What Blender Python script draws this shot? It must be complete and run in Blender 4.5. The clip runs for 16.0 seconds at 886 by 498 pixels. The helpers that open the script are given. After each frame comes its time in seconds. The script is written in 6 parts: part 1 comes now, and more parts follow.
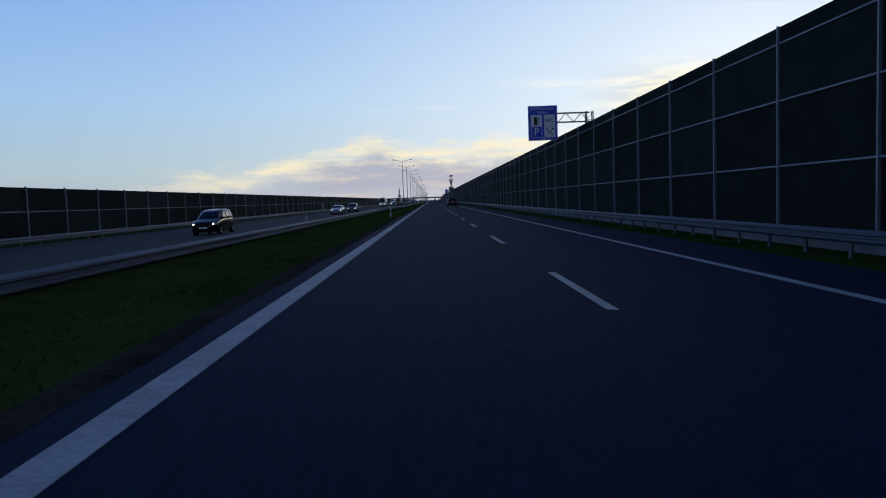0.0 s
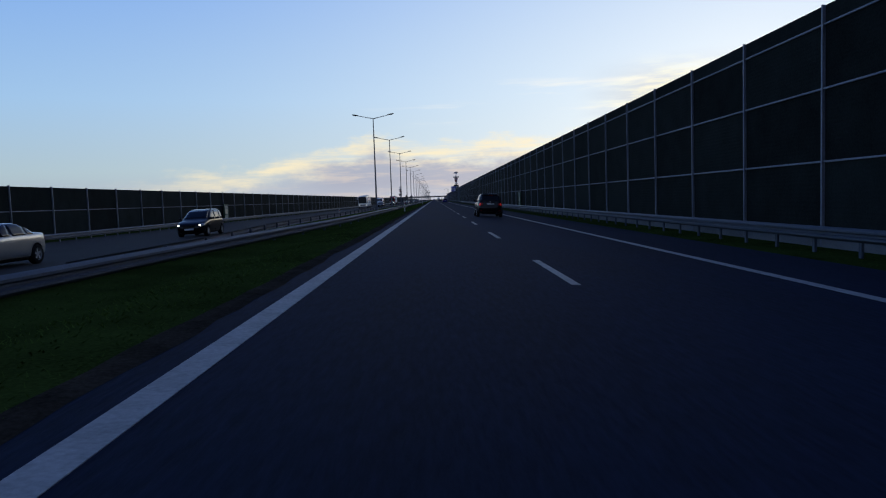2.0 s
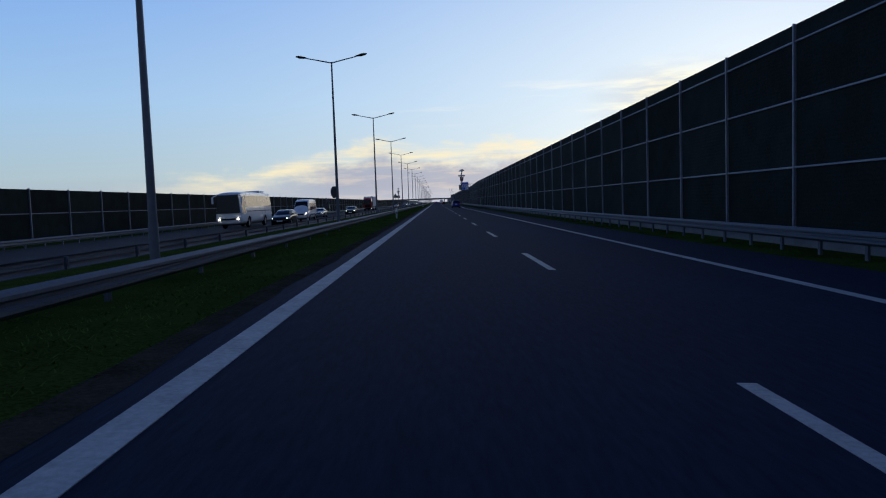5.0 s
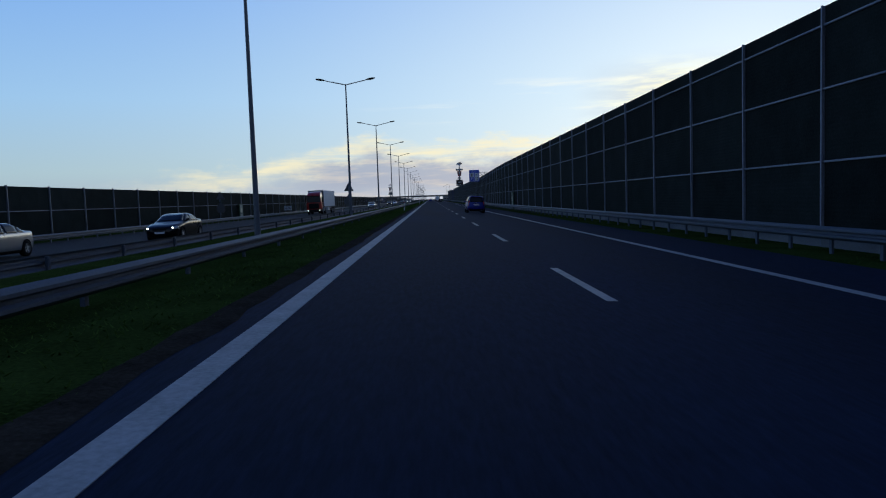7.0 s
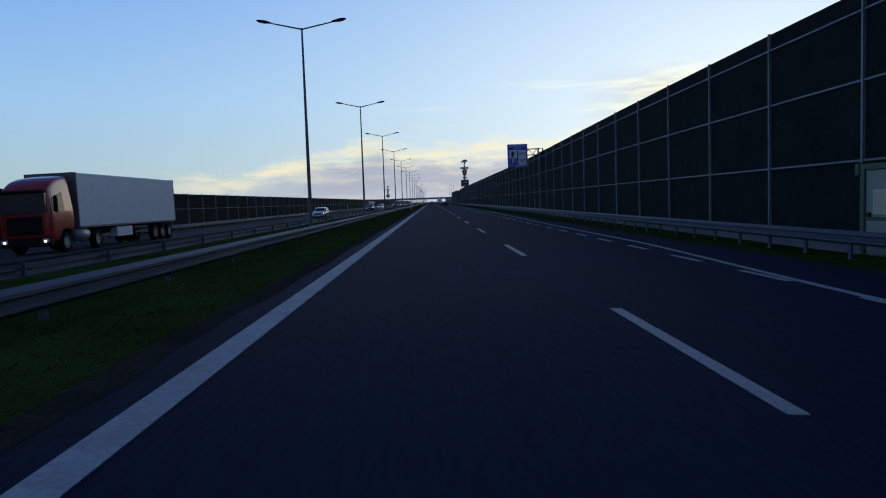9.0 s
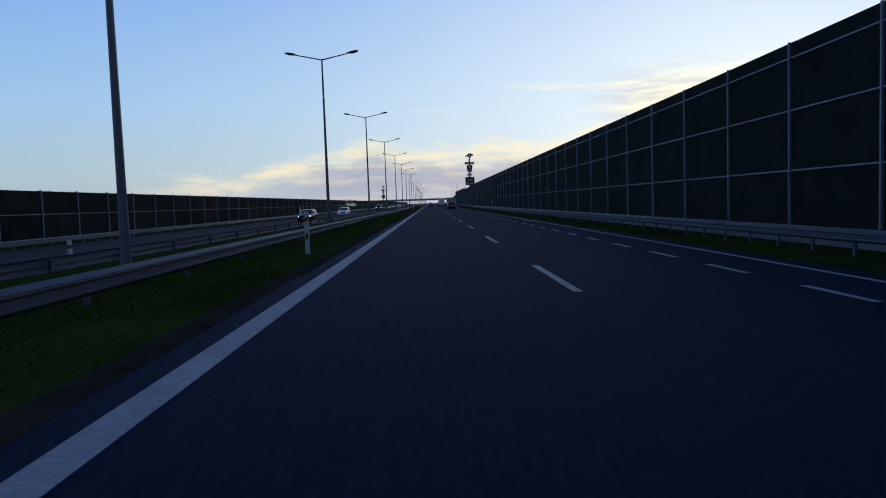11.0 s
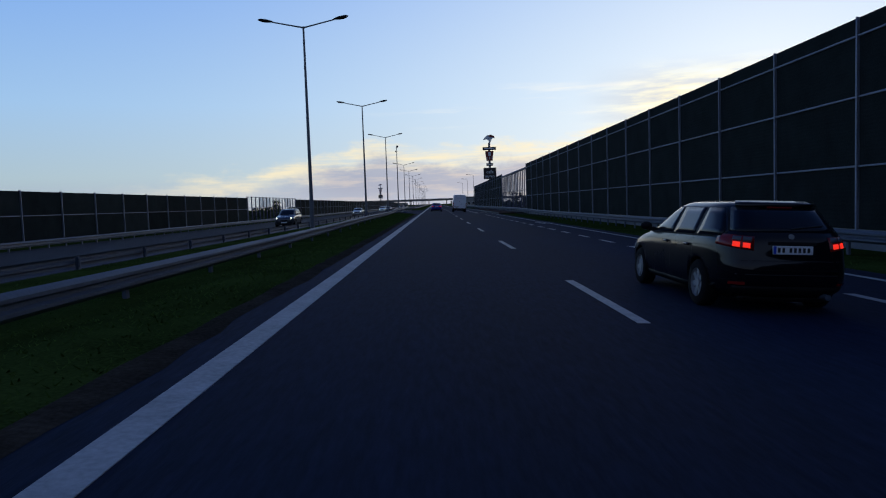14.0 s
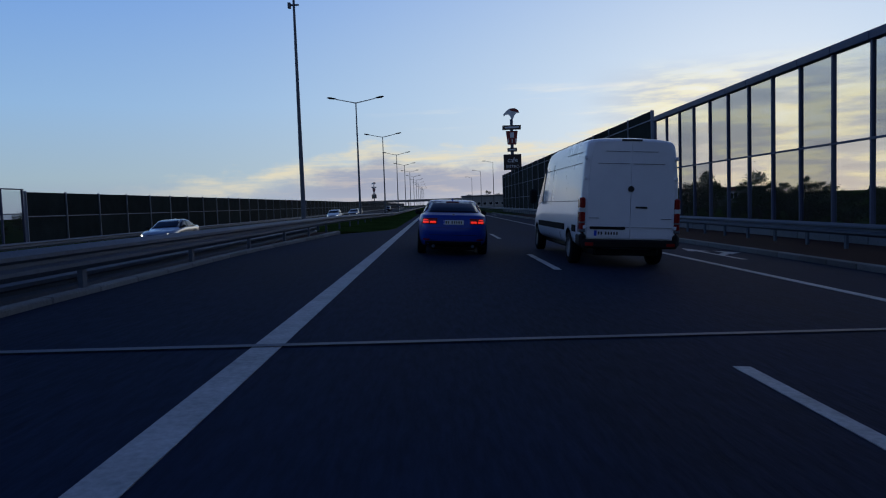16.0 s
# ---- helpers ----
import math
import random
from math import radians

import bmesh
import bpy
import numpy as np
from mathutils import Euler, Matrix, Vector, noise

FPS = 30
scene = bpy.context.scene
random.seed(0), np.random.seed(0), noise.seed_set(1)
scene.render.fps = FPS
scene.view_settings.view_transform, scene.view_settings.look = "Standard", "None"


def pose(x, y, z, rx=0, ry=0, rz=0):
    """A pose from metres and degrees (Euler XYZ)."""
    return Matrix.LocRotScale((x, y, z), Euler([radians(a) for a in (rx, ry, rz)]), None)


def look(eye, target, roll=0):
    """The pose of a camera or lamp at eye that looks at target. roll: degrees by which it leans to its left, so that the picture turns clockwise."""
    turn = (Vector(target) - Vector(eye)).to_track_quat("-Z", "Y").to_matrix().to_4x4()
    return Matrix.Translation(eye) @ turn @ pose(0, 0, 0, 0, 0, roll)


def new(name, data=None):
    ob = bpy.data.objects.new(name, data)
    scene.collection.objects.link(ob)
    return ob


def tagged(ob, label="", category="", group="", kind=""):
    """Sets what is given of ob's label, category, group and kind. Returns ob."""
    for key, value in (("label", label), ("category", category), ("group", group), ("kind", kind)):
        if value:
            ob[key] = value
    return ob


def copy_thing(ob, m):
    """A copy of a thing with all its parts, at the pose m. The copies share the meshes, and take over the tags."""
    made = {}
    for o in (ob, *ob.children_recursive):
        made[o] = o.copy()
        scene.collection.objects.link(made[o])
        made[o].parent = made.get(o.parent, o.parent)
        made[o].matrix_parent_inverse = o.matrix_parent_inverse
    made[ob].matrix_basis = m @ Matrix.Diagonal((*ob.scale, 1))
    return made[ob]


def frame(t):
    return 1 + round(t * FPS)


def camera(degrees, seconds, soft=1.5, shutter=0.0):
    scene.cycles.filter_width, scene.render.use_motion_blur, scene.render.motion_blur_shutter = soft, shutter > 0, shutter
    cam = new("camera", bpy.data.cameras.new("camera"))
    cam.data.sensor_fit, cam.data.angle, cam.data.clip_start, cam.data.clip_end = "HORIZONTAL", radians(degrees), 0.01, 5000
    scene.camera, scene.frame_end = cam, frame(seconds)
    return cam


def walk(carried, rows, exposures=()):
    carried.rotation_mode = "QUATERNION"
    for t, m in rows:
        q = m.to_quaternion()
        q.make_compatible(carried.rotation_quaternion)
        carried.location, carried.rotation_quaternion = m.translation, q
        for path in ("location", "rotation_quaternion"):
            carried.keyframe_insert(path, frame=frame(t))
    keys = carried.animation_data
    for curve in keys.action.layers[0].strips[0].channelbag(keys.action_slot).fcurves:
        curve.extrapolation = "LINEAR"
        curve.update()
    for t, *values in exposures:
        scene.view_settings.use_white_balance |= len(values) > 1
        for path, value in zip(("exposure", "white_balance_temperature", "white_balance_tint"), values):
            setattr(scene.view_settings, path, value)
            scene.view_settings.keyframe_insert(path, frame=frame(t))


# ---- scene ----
cam = camera(65.08, 16.0, soft=1.15)

TILT, FALL, EYE = 1.989, 0.054, 1.06
PATH = [
    (0.0, -0.010, 0.000, -0.96, -4.08), (0.5, 0.007, 18.198, -0.78, -4.08), (1.0, 0.004, 36.229, -0.78, -4.01),
    (1.5, -0.005, 54.134, -0.77, -4.01), (2.0, -0.015, 71.952, -0.72, -4.13), (2.5, -0.031, 89.551, -0.70, -4.07),
    (3.0, -0.050, 107.020, -0.66, -4.06), (3.5, -0.056, 124.301, -0.61, -4.04), (4.0, -0.055, 141.404, -0.57, -4.00),
    (4.5, -0.056, 158.371, -0.56, -3.95), (5.0, -0.070, 175.244, -0.58, -3.92), (5.5, -0.107, 192.064, -0.64, -3.93),
    (6.0, -0.159, 208.820, -0.75, -3.96), (6.5, -0.169, 225.474, -0.89, -3.92), (7.0, -0.156, 242.342, -1.05, -4.16),
    (7.5, -0.142, 258.901, -0.88, -4.11), (8.0, -0.139, 275.513, -0.89, -3.82), (8.5, -0.114, 292.450, -0.95, -3.70),
    (9.0, -0.089, 309.604, -0.97, -3.94), (9.5, -0.069, 326.802, -0.98, -4.09), (10.0, -0.051, 344.015, -1.01, -4.09),
    (10.5, -0.036, 361.248, -1.03, -3.98), (11.0, -0.022, 378.510, -1.04, -3.84), (11.5, -0.009, 395.806, -1.02, -3.72),
    (12.0, 0.003, 413.198, -0.93, -3.66), (12.5, 0.004, 430.928, -0.72, -3.66), (13.0, -0.020, 449.084, -0.86, -3.71),
    (13.5, -0.058, 467.554, -0.81, -3.67), (14.0, -0.119, 486.305, -0.68, -3.76), (14.5, -0.189, 505.467, -0.52, -3.91),
    (15.0, -0.236, 525.057, -0.55, -3.68), (15.5, -0.259, 544.931, -0.59, -3.57), (16.0, -0.271, 564.700, -0.66, -3.70),
]
walk(cam, [(t, pose(x, y, EYE - FALL * x, 90 + pitch, TILT, yaw)) for t, x, y, yaw, pitch in PATH],
     exposures=[(0.0, 0.0, 6590, 10), (3.0, 0.0, 6570, 9.5), (5.6, 0.0, 6480, 8), (6.5, 0.0, 6340, 5), (8.5, 0.0, 6340, 5), (11.5, 0.0, 6520, 9),
                (14.5, 0.0, 6450, 10), (15.3, -0.10, 6330, 10), (16.0, -0.28, 6150, 10)])

# ---------------------------------------------------------------- world and sun
SUN_AZ = radians(26)      # clockwise from straight ahead
world = bpy.data.worlds.new("dusk")
scene.world = world
world.use_nodes = True


class Nodes:
    """Short hand for building a node tree."""
    def __init__(self, tree):
        self.t = tree

    def add(self, kind, **values):
        n = self.t.nodes.new(kind)
        for k, v in values.items():
            if k in n.inputs:
                n.inputs[k].default_value = v
        return n

    def link(self, a, b):
        self.t.links.new(a, b)

    def math(self, op, a, b=0.0, clamp=False):
        n = self.t.nodes.new("ShaderNodeMath")
        n.operation, n.use_clamp = op, clamp
        for i, v in enumerate((a, b)):
            if isinstance(v, (int, float)):
                n.inputs[i].default_value = v
            else:
                self.link(v, n.inputs[i])
        return n.outputs[0]

    def mix(self, fac, a, b):
        n = self.t.nodes.new("ShaderNodeMix")
        n.data_type = "RGBA"
        for i, v in ((0, fac), (6, a), (7, b)):
            if isinstance(v, (int, float)):
                n.inputs[i].default_value = v
            elif isinstance(v, tuple):
                n.inputs[i].default_value = (*v, 1)
            else:
                self.link(v, n.inputs[i])
        return n.outputs[2]

    def ramp(self, value, stops):
        n = self.t.nodes.new("ShaderNodeValToRGB")
        e = n.color_ramp.elements
        while len(e) < len(stops):
            e.new(0.5)
        for el, (p, c) in zip(e, stops):
            el.position = p
            el.color = (*c, 1) if isinstance(c, tuple) else (c, c, c, 1)
        self.link(value, n.inputs[0])
        return n.outputs[0]

    def noise(self, vector, scale, detail=3.0, rough=0.5):
        n = self.t.nodes.new("ShaderNodeTexNoise")
        n.inputs["Scale"].default_value = scale
        n.inputs["Detail"].default_value = detail
        n.inputs["Roughness"].default_value = rough
        if vector is not None:
            self.link(vector, n.inputs["Vector"])
        return n.outputs["Fac"]

    def step(self, value, lo, hi):
        n = self.t.nodes.new("ShaderNodeMapRange")
        n.interpolation_type = "SMOOTHSTEP"
        n.inputs[1].default_value, n.inputs[2].default_value = lo, hi
        self.link(value, n.inputs[0])
        return n.outputs[0]


def build_world():
    k = Nodes(world.node_tree)
    k.t.nodes.clear()
    coord = k.add("ShaderNodeTexCoord").outputs["Generated"]
    sep = k.add("ShaderNodeSeparateXYZ")
    k.link(coord, sep.inputs[0])
    x, y, z = sep.outputs
    elev = k.math("MULTIPLY", k.math("ARCSINE", z), 180 / math.pi)
    az = k.math("MULTIPLY", k.math("ARCTAN2", x, y), 180 / math.pi)
    # clear dusk sky, bright low down, deep blue overhead
    clear = k.ramp(k.math("DIVIDE", elev, 90.0, True), [
        (0.0, (0.33, 0.37, 0.48)), (0.03, (0.38, 0.51, 0.59)), (0.09, (0.31, 0.52, 0.80)), (0.20, (0.17, 0.37, 0.82)),
        (0.30, (0.028, 0.082, 0.29)), (1.0, (0.004, 0.018, 0.095))])
    # the glow round the hidden sun
    near = k.math("SUBTRACT", az, math.degrees(SUN_AZ))
    d2 = k.math("ADD", k.math("MULTIPLY", near, near), k.math("MULTIPLY", k.math("MULTIPLY", elev, elev), 2.2))
    glow = k.math("POWER", 2.718, k.math("MULTIPLY", d2, -1 / 1250.0))
    sky = k.mix(k.math("MULTIPLY", glow, 0.88), clear, (0.80, 0.91, 1.0))
    # behind the camera the evening sky is darker
    back = k.step(k.math("ABSOLUTE", az), 50.0, 150.0)
    dim = k.ramp(k.math("DIVIDE", elev, 90.0, True), [(0.0, (0.14, 0.17, 0.26)), (0.2, (0.135, 0.175, 0.30)), (0.5, (0.040, 0.068, 0.16)), (1.0, (0.010, 0.026, 0.10))])
    sky = k.mix(k.math("MULTIPLY", back, 0.88), sky, dim)
    # a long cloud whose lit upper edge climbs to the right, over a grey-violet bank
    def curve(stops):
        """A height in degrees by compass direction, both as (degrees, degrees)."""
        return k.math("MULTIPLY", k.ramp(k.math("DIVIDE", k.math("ADD", az, 40.0), 90.0, True), [((a + 40) / 90, h / 12) for a, h in stops]), 12.0)

    def along(across, up):
        n = k.add("ShaderNodeCombineXYZ")
        k.link(k.math("MULTIPLY", az, across), n.inputs[0])
        k.link(k.math("MULTIPLY", elev, up), n.inputs[1])
        return n.outputs[0]

    edge = curve([(-40, 1.0), (-26, 2.0), (-15, 3.2), (-8, 4.7), (-4.5, 5.5), (0, 4.8), (8, 5.0), (20, 6.6), (50, 8.5)])
    puff = k.noise(along(0.26, 0.60), 1.0, 7.0, 0.60)
    veil = k.noise(along(0.15, 1.25), 1.0, 6.0, 0.58)
    depth = k.math("SUBTRACT", k.math("ADD", edge, k.math("MULTIPLY", k.math("SUBTRACT", puff, 0.5), 3.6)), elev)
    ahead = k.math("SUBTRACT", 1.0, k.step(az, 42.0, 85.0))      # the cloud thins out away from the sunset
    started = k.math("MULTIPLY", k.step(az, -28.0, -13.0), ahead)
    rim = k.math("MULTIPLY", k.step(depth, -0.2, 0.9), k.math("SUBTRACT", 1.0, k.step(depth, 1.0, 2.6)))
    rim = k.math("MULTIPLY", k.math("MULTIPLY", rim, started), k.math("ADD", 0.18, k.math("MULTIPLY", k.step(veil, 0.34, 0.62), 0.72)))
    bank = k.math("MULTIPLY", k.math("MULTIPLY", k.step(depth, 0.8, 2.4), k.step(az, -18.0, -6.0)), ahead)
    bank = k.math("MULTIPLY", bank, k.math("ADD", 0.55, k.math("MULTIPLY", k.step(elev, 0.3, 1.6), 0.30)))
    sky = k.mix(bank, sky, (0.345, 0.375, 0.51))
    gleam = k.math("MULTIPLY", k.step(veil, 0.47, 0.64), k.math("MULTIPLY", bank, 0.55))
    sky = k.mix(gleam, sky, (0.78, 0.66, 0.56))
    sky = k.mix(rim, sky, (0.93, 0.82, 0.58))
    # broken bright cloud towards the hidden sun
    sunward = k.math("MULTIPLY", k.math("MULTIPLY", k.step(az, 11.0, 19.0), ahead), k.math("SUBTRACT", 1.0, k.step(elev, 7.5, 11.0)))
    layer = k.noise(along(0.10, 0.62), 1.25, 5.0, 0.58)
    sky = k.mix(k.math("MULTIPLY", sunward, 0.72), sky, k.ramp(layer, [(0.36, (0.36, 0.39, 0.46)), (0.48, (0.56, 0.57, 0.58)), (0.57, (1.0, 0.90, 0.55)), (0.68, (1.0, 0.98, 0.86))]))
    # thin high veils
    streak = k.step(k.noise(along(0.06, 0.55), 1.15, 4.0, 0.6), 0.52, 0.74)
    band = k.math("MULTIPLY", k.step(elev, 5.4, 7.0), k.math("SUBTRACT", 1.0, k.step(elev, 8.2, 10.0)))
    band = k.math("MULTIPLY", k.math("MULTIPLY", band, k.step(az, -9.0, 8.0)), ahead)
    sky = k.mix(k.math("MULTIPLY", k.math("MULTIPLY", streak, band), 0.75), sky, (0.98, 0.94, 0.84))
    # scattered light of the real atmosphere on top
    air = k.t.nodes.new("ShaderNodeTexSky")
    air.sky_type = "NISHITA"
    air.sun_disc = False
    air.sun_elevation, air.sun_rotation = radians(9), SUN_AZ
    bg1 = k.add("ShaderNodeBackground", Strength=0.005)
    k.link(air.outputs[0], bg1.inputs[0])
    bg2 = k.add("ShaderNodeBackground", Strength=1.0)
    k.link(sky, bg2.inputs[0])
    both = k.add("ShaderNodeAddShader")
    k.link(bg1.outputs[0], both.inputs[0])
    k.link(bg2.outputs[0], both.inputs[1])
    out = k.add("ShaderNodeOutputWorld")
    k.link(both.outputs[0], out.inputs[0])


build_world()
sun = new("sun", bpy.data.lights.new("sun", "SUN"))
sun.data.energy, sun.data.angle, sun.data.color = 0.15, radians(30), (1.0, 0.86, 0.68)
sun.matrix_world = look((0, 0, 50), (-math.sin(SUN_AZ) * 50, -math.cos(SUN_AZ) * 50, 47.5))

# ---------------------------------------------------------------- materials


def material(name, colour, rough=0.6, metal=0.0, vary=0.25, grain=40.0, blotch=1.5, bump=0.2, stretch=(1, 1, 1),
             emit=None, spec=0.5, island=False, coat=0.0):
    """A surface with variation at two scales and fine relief, in object space metres."""
    m = bpy.data.materials.new(name)
    m.use_nodes = True
    k = Nodes(m.node_tree)
    p = k.t.nodes["Principled BSDF"]
    p.inputs["Roughness"].default_value = rough
    p.inputs["Metallic"].default_value = metal
    p.inputs["Specular IOR Level"].default_value = spec
    p.inputs["Coat Weight"].default_value = coat
    p.inputs["Coat Roughness"].default_value = 0.06
    geo = k.add("ShaderNodeNewGeometry")
    scaled = k.add("ShaderNodeVectorMath")
    scaled.operation = "MULTIPLY"
    k.link(geo.outputs["Position"], scaled.inputs[0])
    scaled.inputs[1].default_value = stretch
    v = scaled.outputs[0]
    fine, broad = k.noise(v, grain, 4.0, 0.6), k.noise(v, blotch, 5.0, 0.6)
    f = k.math("ADD", k.math("MULTIPLY", fine, 0.5), k.math("MULTIPLY", broad, 0.5))
    if island:
        info = k.add("ShaderNodeObjectInfo")
        f = k.math("ADD", f, k.math("MULTIPLY", k.math("SUBTRACT", info.outputs["Random"], 0.5), 0.18))
    dark = tuple(c * (1 - vary * 1.6) for c in colour)
    light = tuple(min(1, c * (1 + vary * 1.6)) for c in colour)
    col = k.ramp(f, [(0.25, dark), (0.75, light)])
    k.link(col, p.inputs["Base Color"])
    k.link(k.math("ADD", rough - 0.12, k.math("MULTIPLY", broad, 0.24), True), p.inputs["Roughness"])
    if bump:
        b = k.add("ShaderNodeBump", Strength=bump, Distance=0.02)
        k.link(fine, b.inputs["Height"])
        k.link(b.outputs[0], p.inputs["Normal"])
    if emit:
        p.inputs["Emission Color"].default_value = (*emit[0], 1)
        p.inputs["Emission Strength"].default_value = emit[1]
    return m


def glass_material(name, tint=(0.9, 0.95, 1.0), rough=0.02):
    m = bpy.data.materials.new(name)
    m.use_nodes = True
    k = Nodes(m.node_tree)
    k.t.nodes.clear()
    clear = k.add("ShaderNodeBsdfTransparent")
    clear.inputs[0].default_value = (*tint, 1)
    shiny = k.add("ShaderNodeBsdfGlossy", Roughness=rough)
    mixer = k.add("ShaderNodeMixShader")
    mixer.inputs[0].default_value = 0.03
    k.link(clear.outputs[0], mixer.inputs[1])
    k.link(shiny.outputs[0], mixer.inputs[2])
    dust = k.add("ShaderNodeBsdfTranslucent")     # a film of road dust
    dust.inputs[0].default_value = (0.75, 0.75, 0.72, 1)
    film = k.add("ShaderNodeMixShader")
    film.inputs[0].default_value = 0.01
    k.link(mixer.outputs[0], film.inputs[1])
    k.link(dust.outputs[0], film.inputs[2])
    out = k.add("ShaderNodeOutputMaterial")
    k.link(film.outputs[0], out.inputs[0])
    return m


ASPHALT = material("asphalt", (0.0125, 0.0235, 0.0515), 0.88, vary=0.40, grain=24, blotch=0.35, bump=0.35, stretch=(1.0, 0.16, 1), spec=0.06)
ASPHALT_OLD = material("asphalt_shoulder", (0.046, 0.048, 0.052), 0.9, vary=0.3, grain=50, blotch=0.5, bump=0.4, spec=0.15)
PAINT = material("road_paint", (0.41, 0.42, 0.42), 0.7, vary=0.3, grain=25, blotch=3.0, bump=0.1)
GRASS = material("grass_soil", (0.042, 0.066, 0.015), 0.95, vary=0.6, grain=30, blotch=0.6, bump=0.4, spec=0.0)
BLADE = material("grass_blades", (0.080, 0.132, 0.026), 0.9, vary=0.45, grain=8, blotch=0.35, bump=0.0, spec=0.0)
STEEL = material("galvanised_steel", (0.075, 0.100, 0.140), 0.6, metal=0.25, vary=0.2, grain=20, blotch=1.2, bump=0.1)
POST = material("wall_post_steel", (0.23, 0.26, 0.32), 0.6, metal=0.3, vary=0.2, grain=15, blotch=0.8, bump=0.05)
POST_DARK = material("blue_grey_post", (0.065, 0.078, 0.135), 0.6, metal=0.2, vary=0.2, grain=15, blotch=0.8, bump=0.05)
PANEL = material("noise_panel", (0.020, 0.026, 0.025), 0.95, vary=0.42, grain=22, blotch=0.9, bump=0.5, spec=0.05, island=True)
CONCRETE = material("concrete", (0.17, 0.17, 0.165), 0.85, vary=0.3, grain=30, blotch=0.9, bump=0.3, island=True)
PLINTH = material("plinth_concrete", (0.225, 0.235, 0.245), 0.85, vary=0.25, grain=30, blotch=0.9, bump=0.3, island=True)
GLASS = glass_material("clear_panel", (0.88, 0.90, 0.90))
GLASS_DULL = glass_material("weathered_panel", (0.62, 0.66, 0.70), 0.15)
LAMPSTEEL = material("lamp_steel", (0.13, 0.145, 0.17), 0.55, metal=0.1, vary=0.15, grain=10, blotch=0.8, bump=0.05)
RUBBER = material("rubber", (0.010, 0.010, 0.011), 0.9, vary=0.2, bump=0.1, spec=0.12)
PLASTIC = material("dark_plastic", (0.012, 0.012, 0.013), 0.6, vary=0.2, bump=0.05, spec=0.15)
WHITE_PLASTIC = material("white_plastic", (0.62, 0.63, 0.62), 0.6, vary=0.12, bump=0.05)
RED_BAND = material("red_reflector", (0.38, 0.03, 0.02), 0.4, vary=0.15, bump=0.0)
SIGN_BLUE = material("sign_blue", (0.015, 0.075, 0.60), 0.45, vary=0.1, bump=0.0)
SIGN_WHITE = material("sign_white", (0.80, 0.82, 0.84), 0.5, vary=0.08, bump=0.0)
SIGN_GREY = material("sign_back_grey", (0.16, 0.165, 0.17), 0.6, metal=0.4, vary=0.15, bump=0.0)
# darker copy of the sign grey; shadow on the sign backs put into its colour
SIGN_BACK = material("shaded_sign_back", (0.125, 0.13, 0.135), 0.7, metal=0.2, vary=0.2, bump=0.0)
BLACK = material("black_print", (0.012, 0.012, 0.012), 0.6, vary=0.1, bump=0.0)
DOOR_LEAF = material("door_leaf_paint", (0.30, 0.33, 0.28), 0.6, vary=0.15, bump=0.05)
GREEN = material("door_green", (0.05, 0.11, 0.07), 0.6, vary=0.2, bump=0.05)
LEAF = material("leaf", (0.030, 0.052, 0.014), 0.8, vary=0.5, grain=4, blotch=0.5, bump=0.0, spec=0.2)
BARK = material("bark", (0.06, 0.048, 0.036), 0.9, vary=0.35, bump=0.4)
TAIL = material("tail_lamp_lit", (0.35, 0.01, 0.008), 0.3, vary=0.1, bump=0.0, emit=((1.0, 0.03, 0.015), 0.9))
TAIL_OFF = material("tail_lamp_glass", (0.26, 0.012, 0.01), 0.2, vary=0.1, bump=0.0)
HEAD = material("headlamp_lit", (0.7, 0.7, 0.66), 0.2, vary=0.05, bump=0.0, emit=((1.0, 0.93, 0.72), 6.0))
RIM = material("alloy_rim", (0.34, 0.35, 0.36), 0.45, metal=0.3, vary=0.1, bump=0.0)
CARGLASS = material("car_glass", (0.006, 0.009, 0.015), 0.13, vary=0.05, bump=0.0, spec=0.3)
PLATE = material("number_plate", (0.82, 0.83, 0.83), 0.5, vary=0.05, bump=0.0)


def paint(name, colour, metal=0.15, coat=0.8, spec=0.4):
    return material(name, colour, 0.30, metal=metal, vary=0.03, grain=3, blotch=0.7, bump=0.0, coat=coat, spec=spec)


BLUE = paint("blue_paint", (0.006, 0.045, 0.34), 0.1, 0.35, 0.2)
DARKBLUE = paint("dark_blue_paint", (0.004, 0.022, 0.26), 0.1, 0.4, 0.2)
BLACKCAR = paint("black_paint", (0.003, 0.003, 0.006), 0.0, 0.7, 0.05)
WHITECAR = paint("white_paint", (0.84, 0.85, 0.87), 0.0, 0.5, 0.4)
SILVER = paint("silver_paint", (0.36, 0.37, 0.38), 0.6)
GREYCAR = paint("grey_paint", (0.08, 0.085, 0.095), 0.5)
REDCAR = paint("red_paint", (0.40, 0.022, 0.016), 0.0)

# ---------------------------------------------------------------- mesh helpers


def mesh_of(name, bm, mat, smooth=False):
    me = bpy.data.meshes.new(name)
    bm.normal_update()
    bm.to_mesh(me)
    bm.free()
    for m in (mat if isinstance(mat, (list, tuple)) else [mat]):
        me.materials.append(m)
    if smooth:
        me.polygons.foreach_set("use_smooth", [True] * len(me.polygons))
    return me


def thing(name, label, category, group="", kind="", at=None):
    ob = new(name)
    ob.empty_display_size = 0.2
    if at is not None:
        ob.matrix_world = at
    return tagged(ob, label, category, group, kind)


def part(name, bm, mat, parent, label="", smooth=False, at=None):
    ob = new(name, mesh_of(name, bm, mat, smooth) if isinstance(bm, bmesh.types.BMesh) else bm)
    ob.parent = parent
    if at is not None:
        ob.matrix_basis = at
    if label:
        ob["label"] = label
    return ob


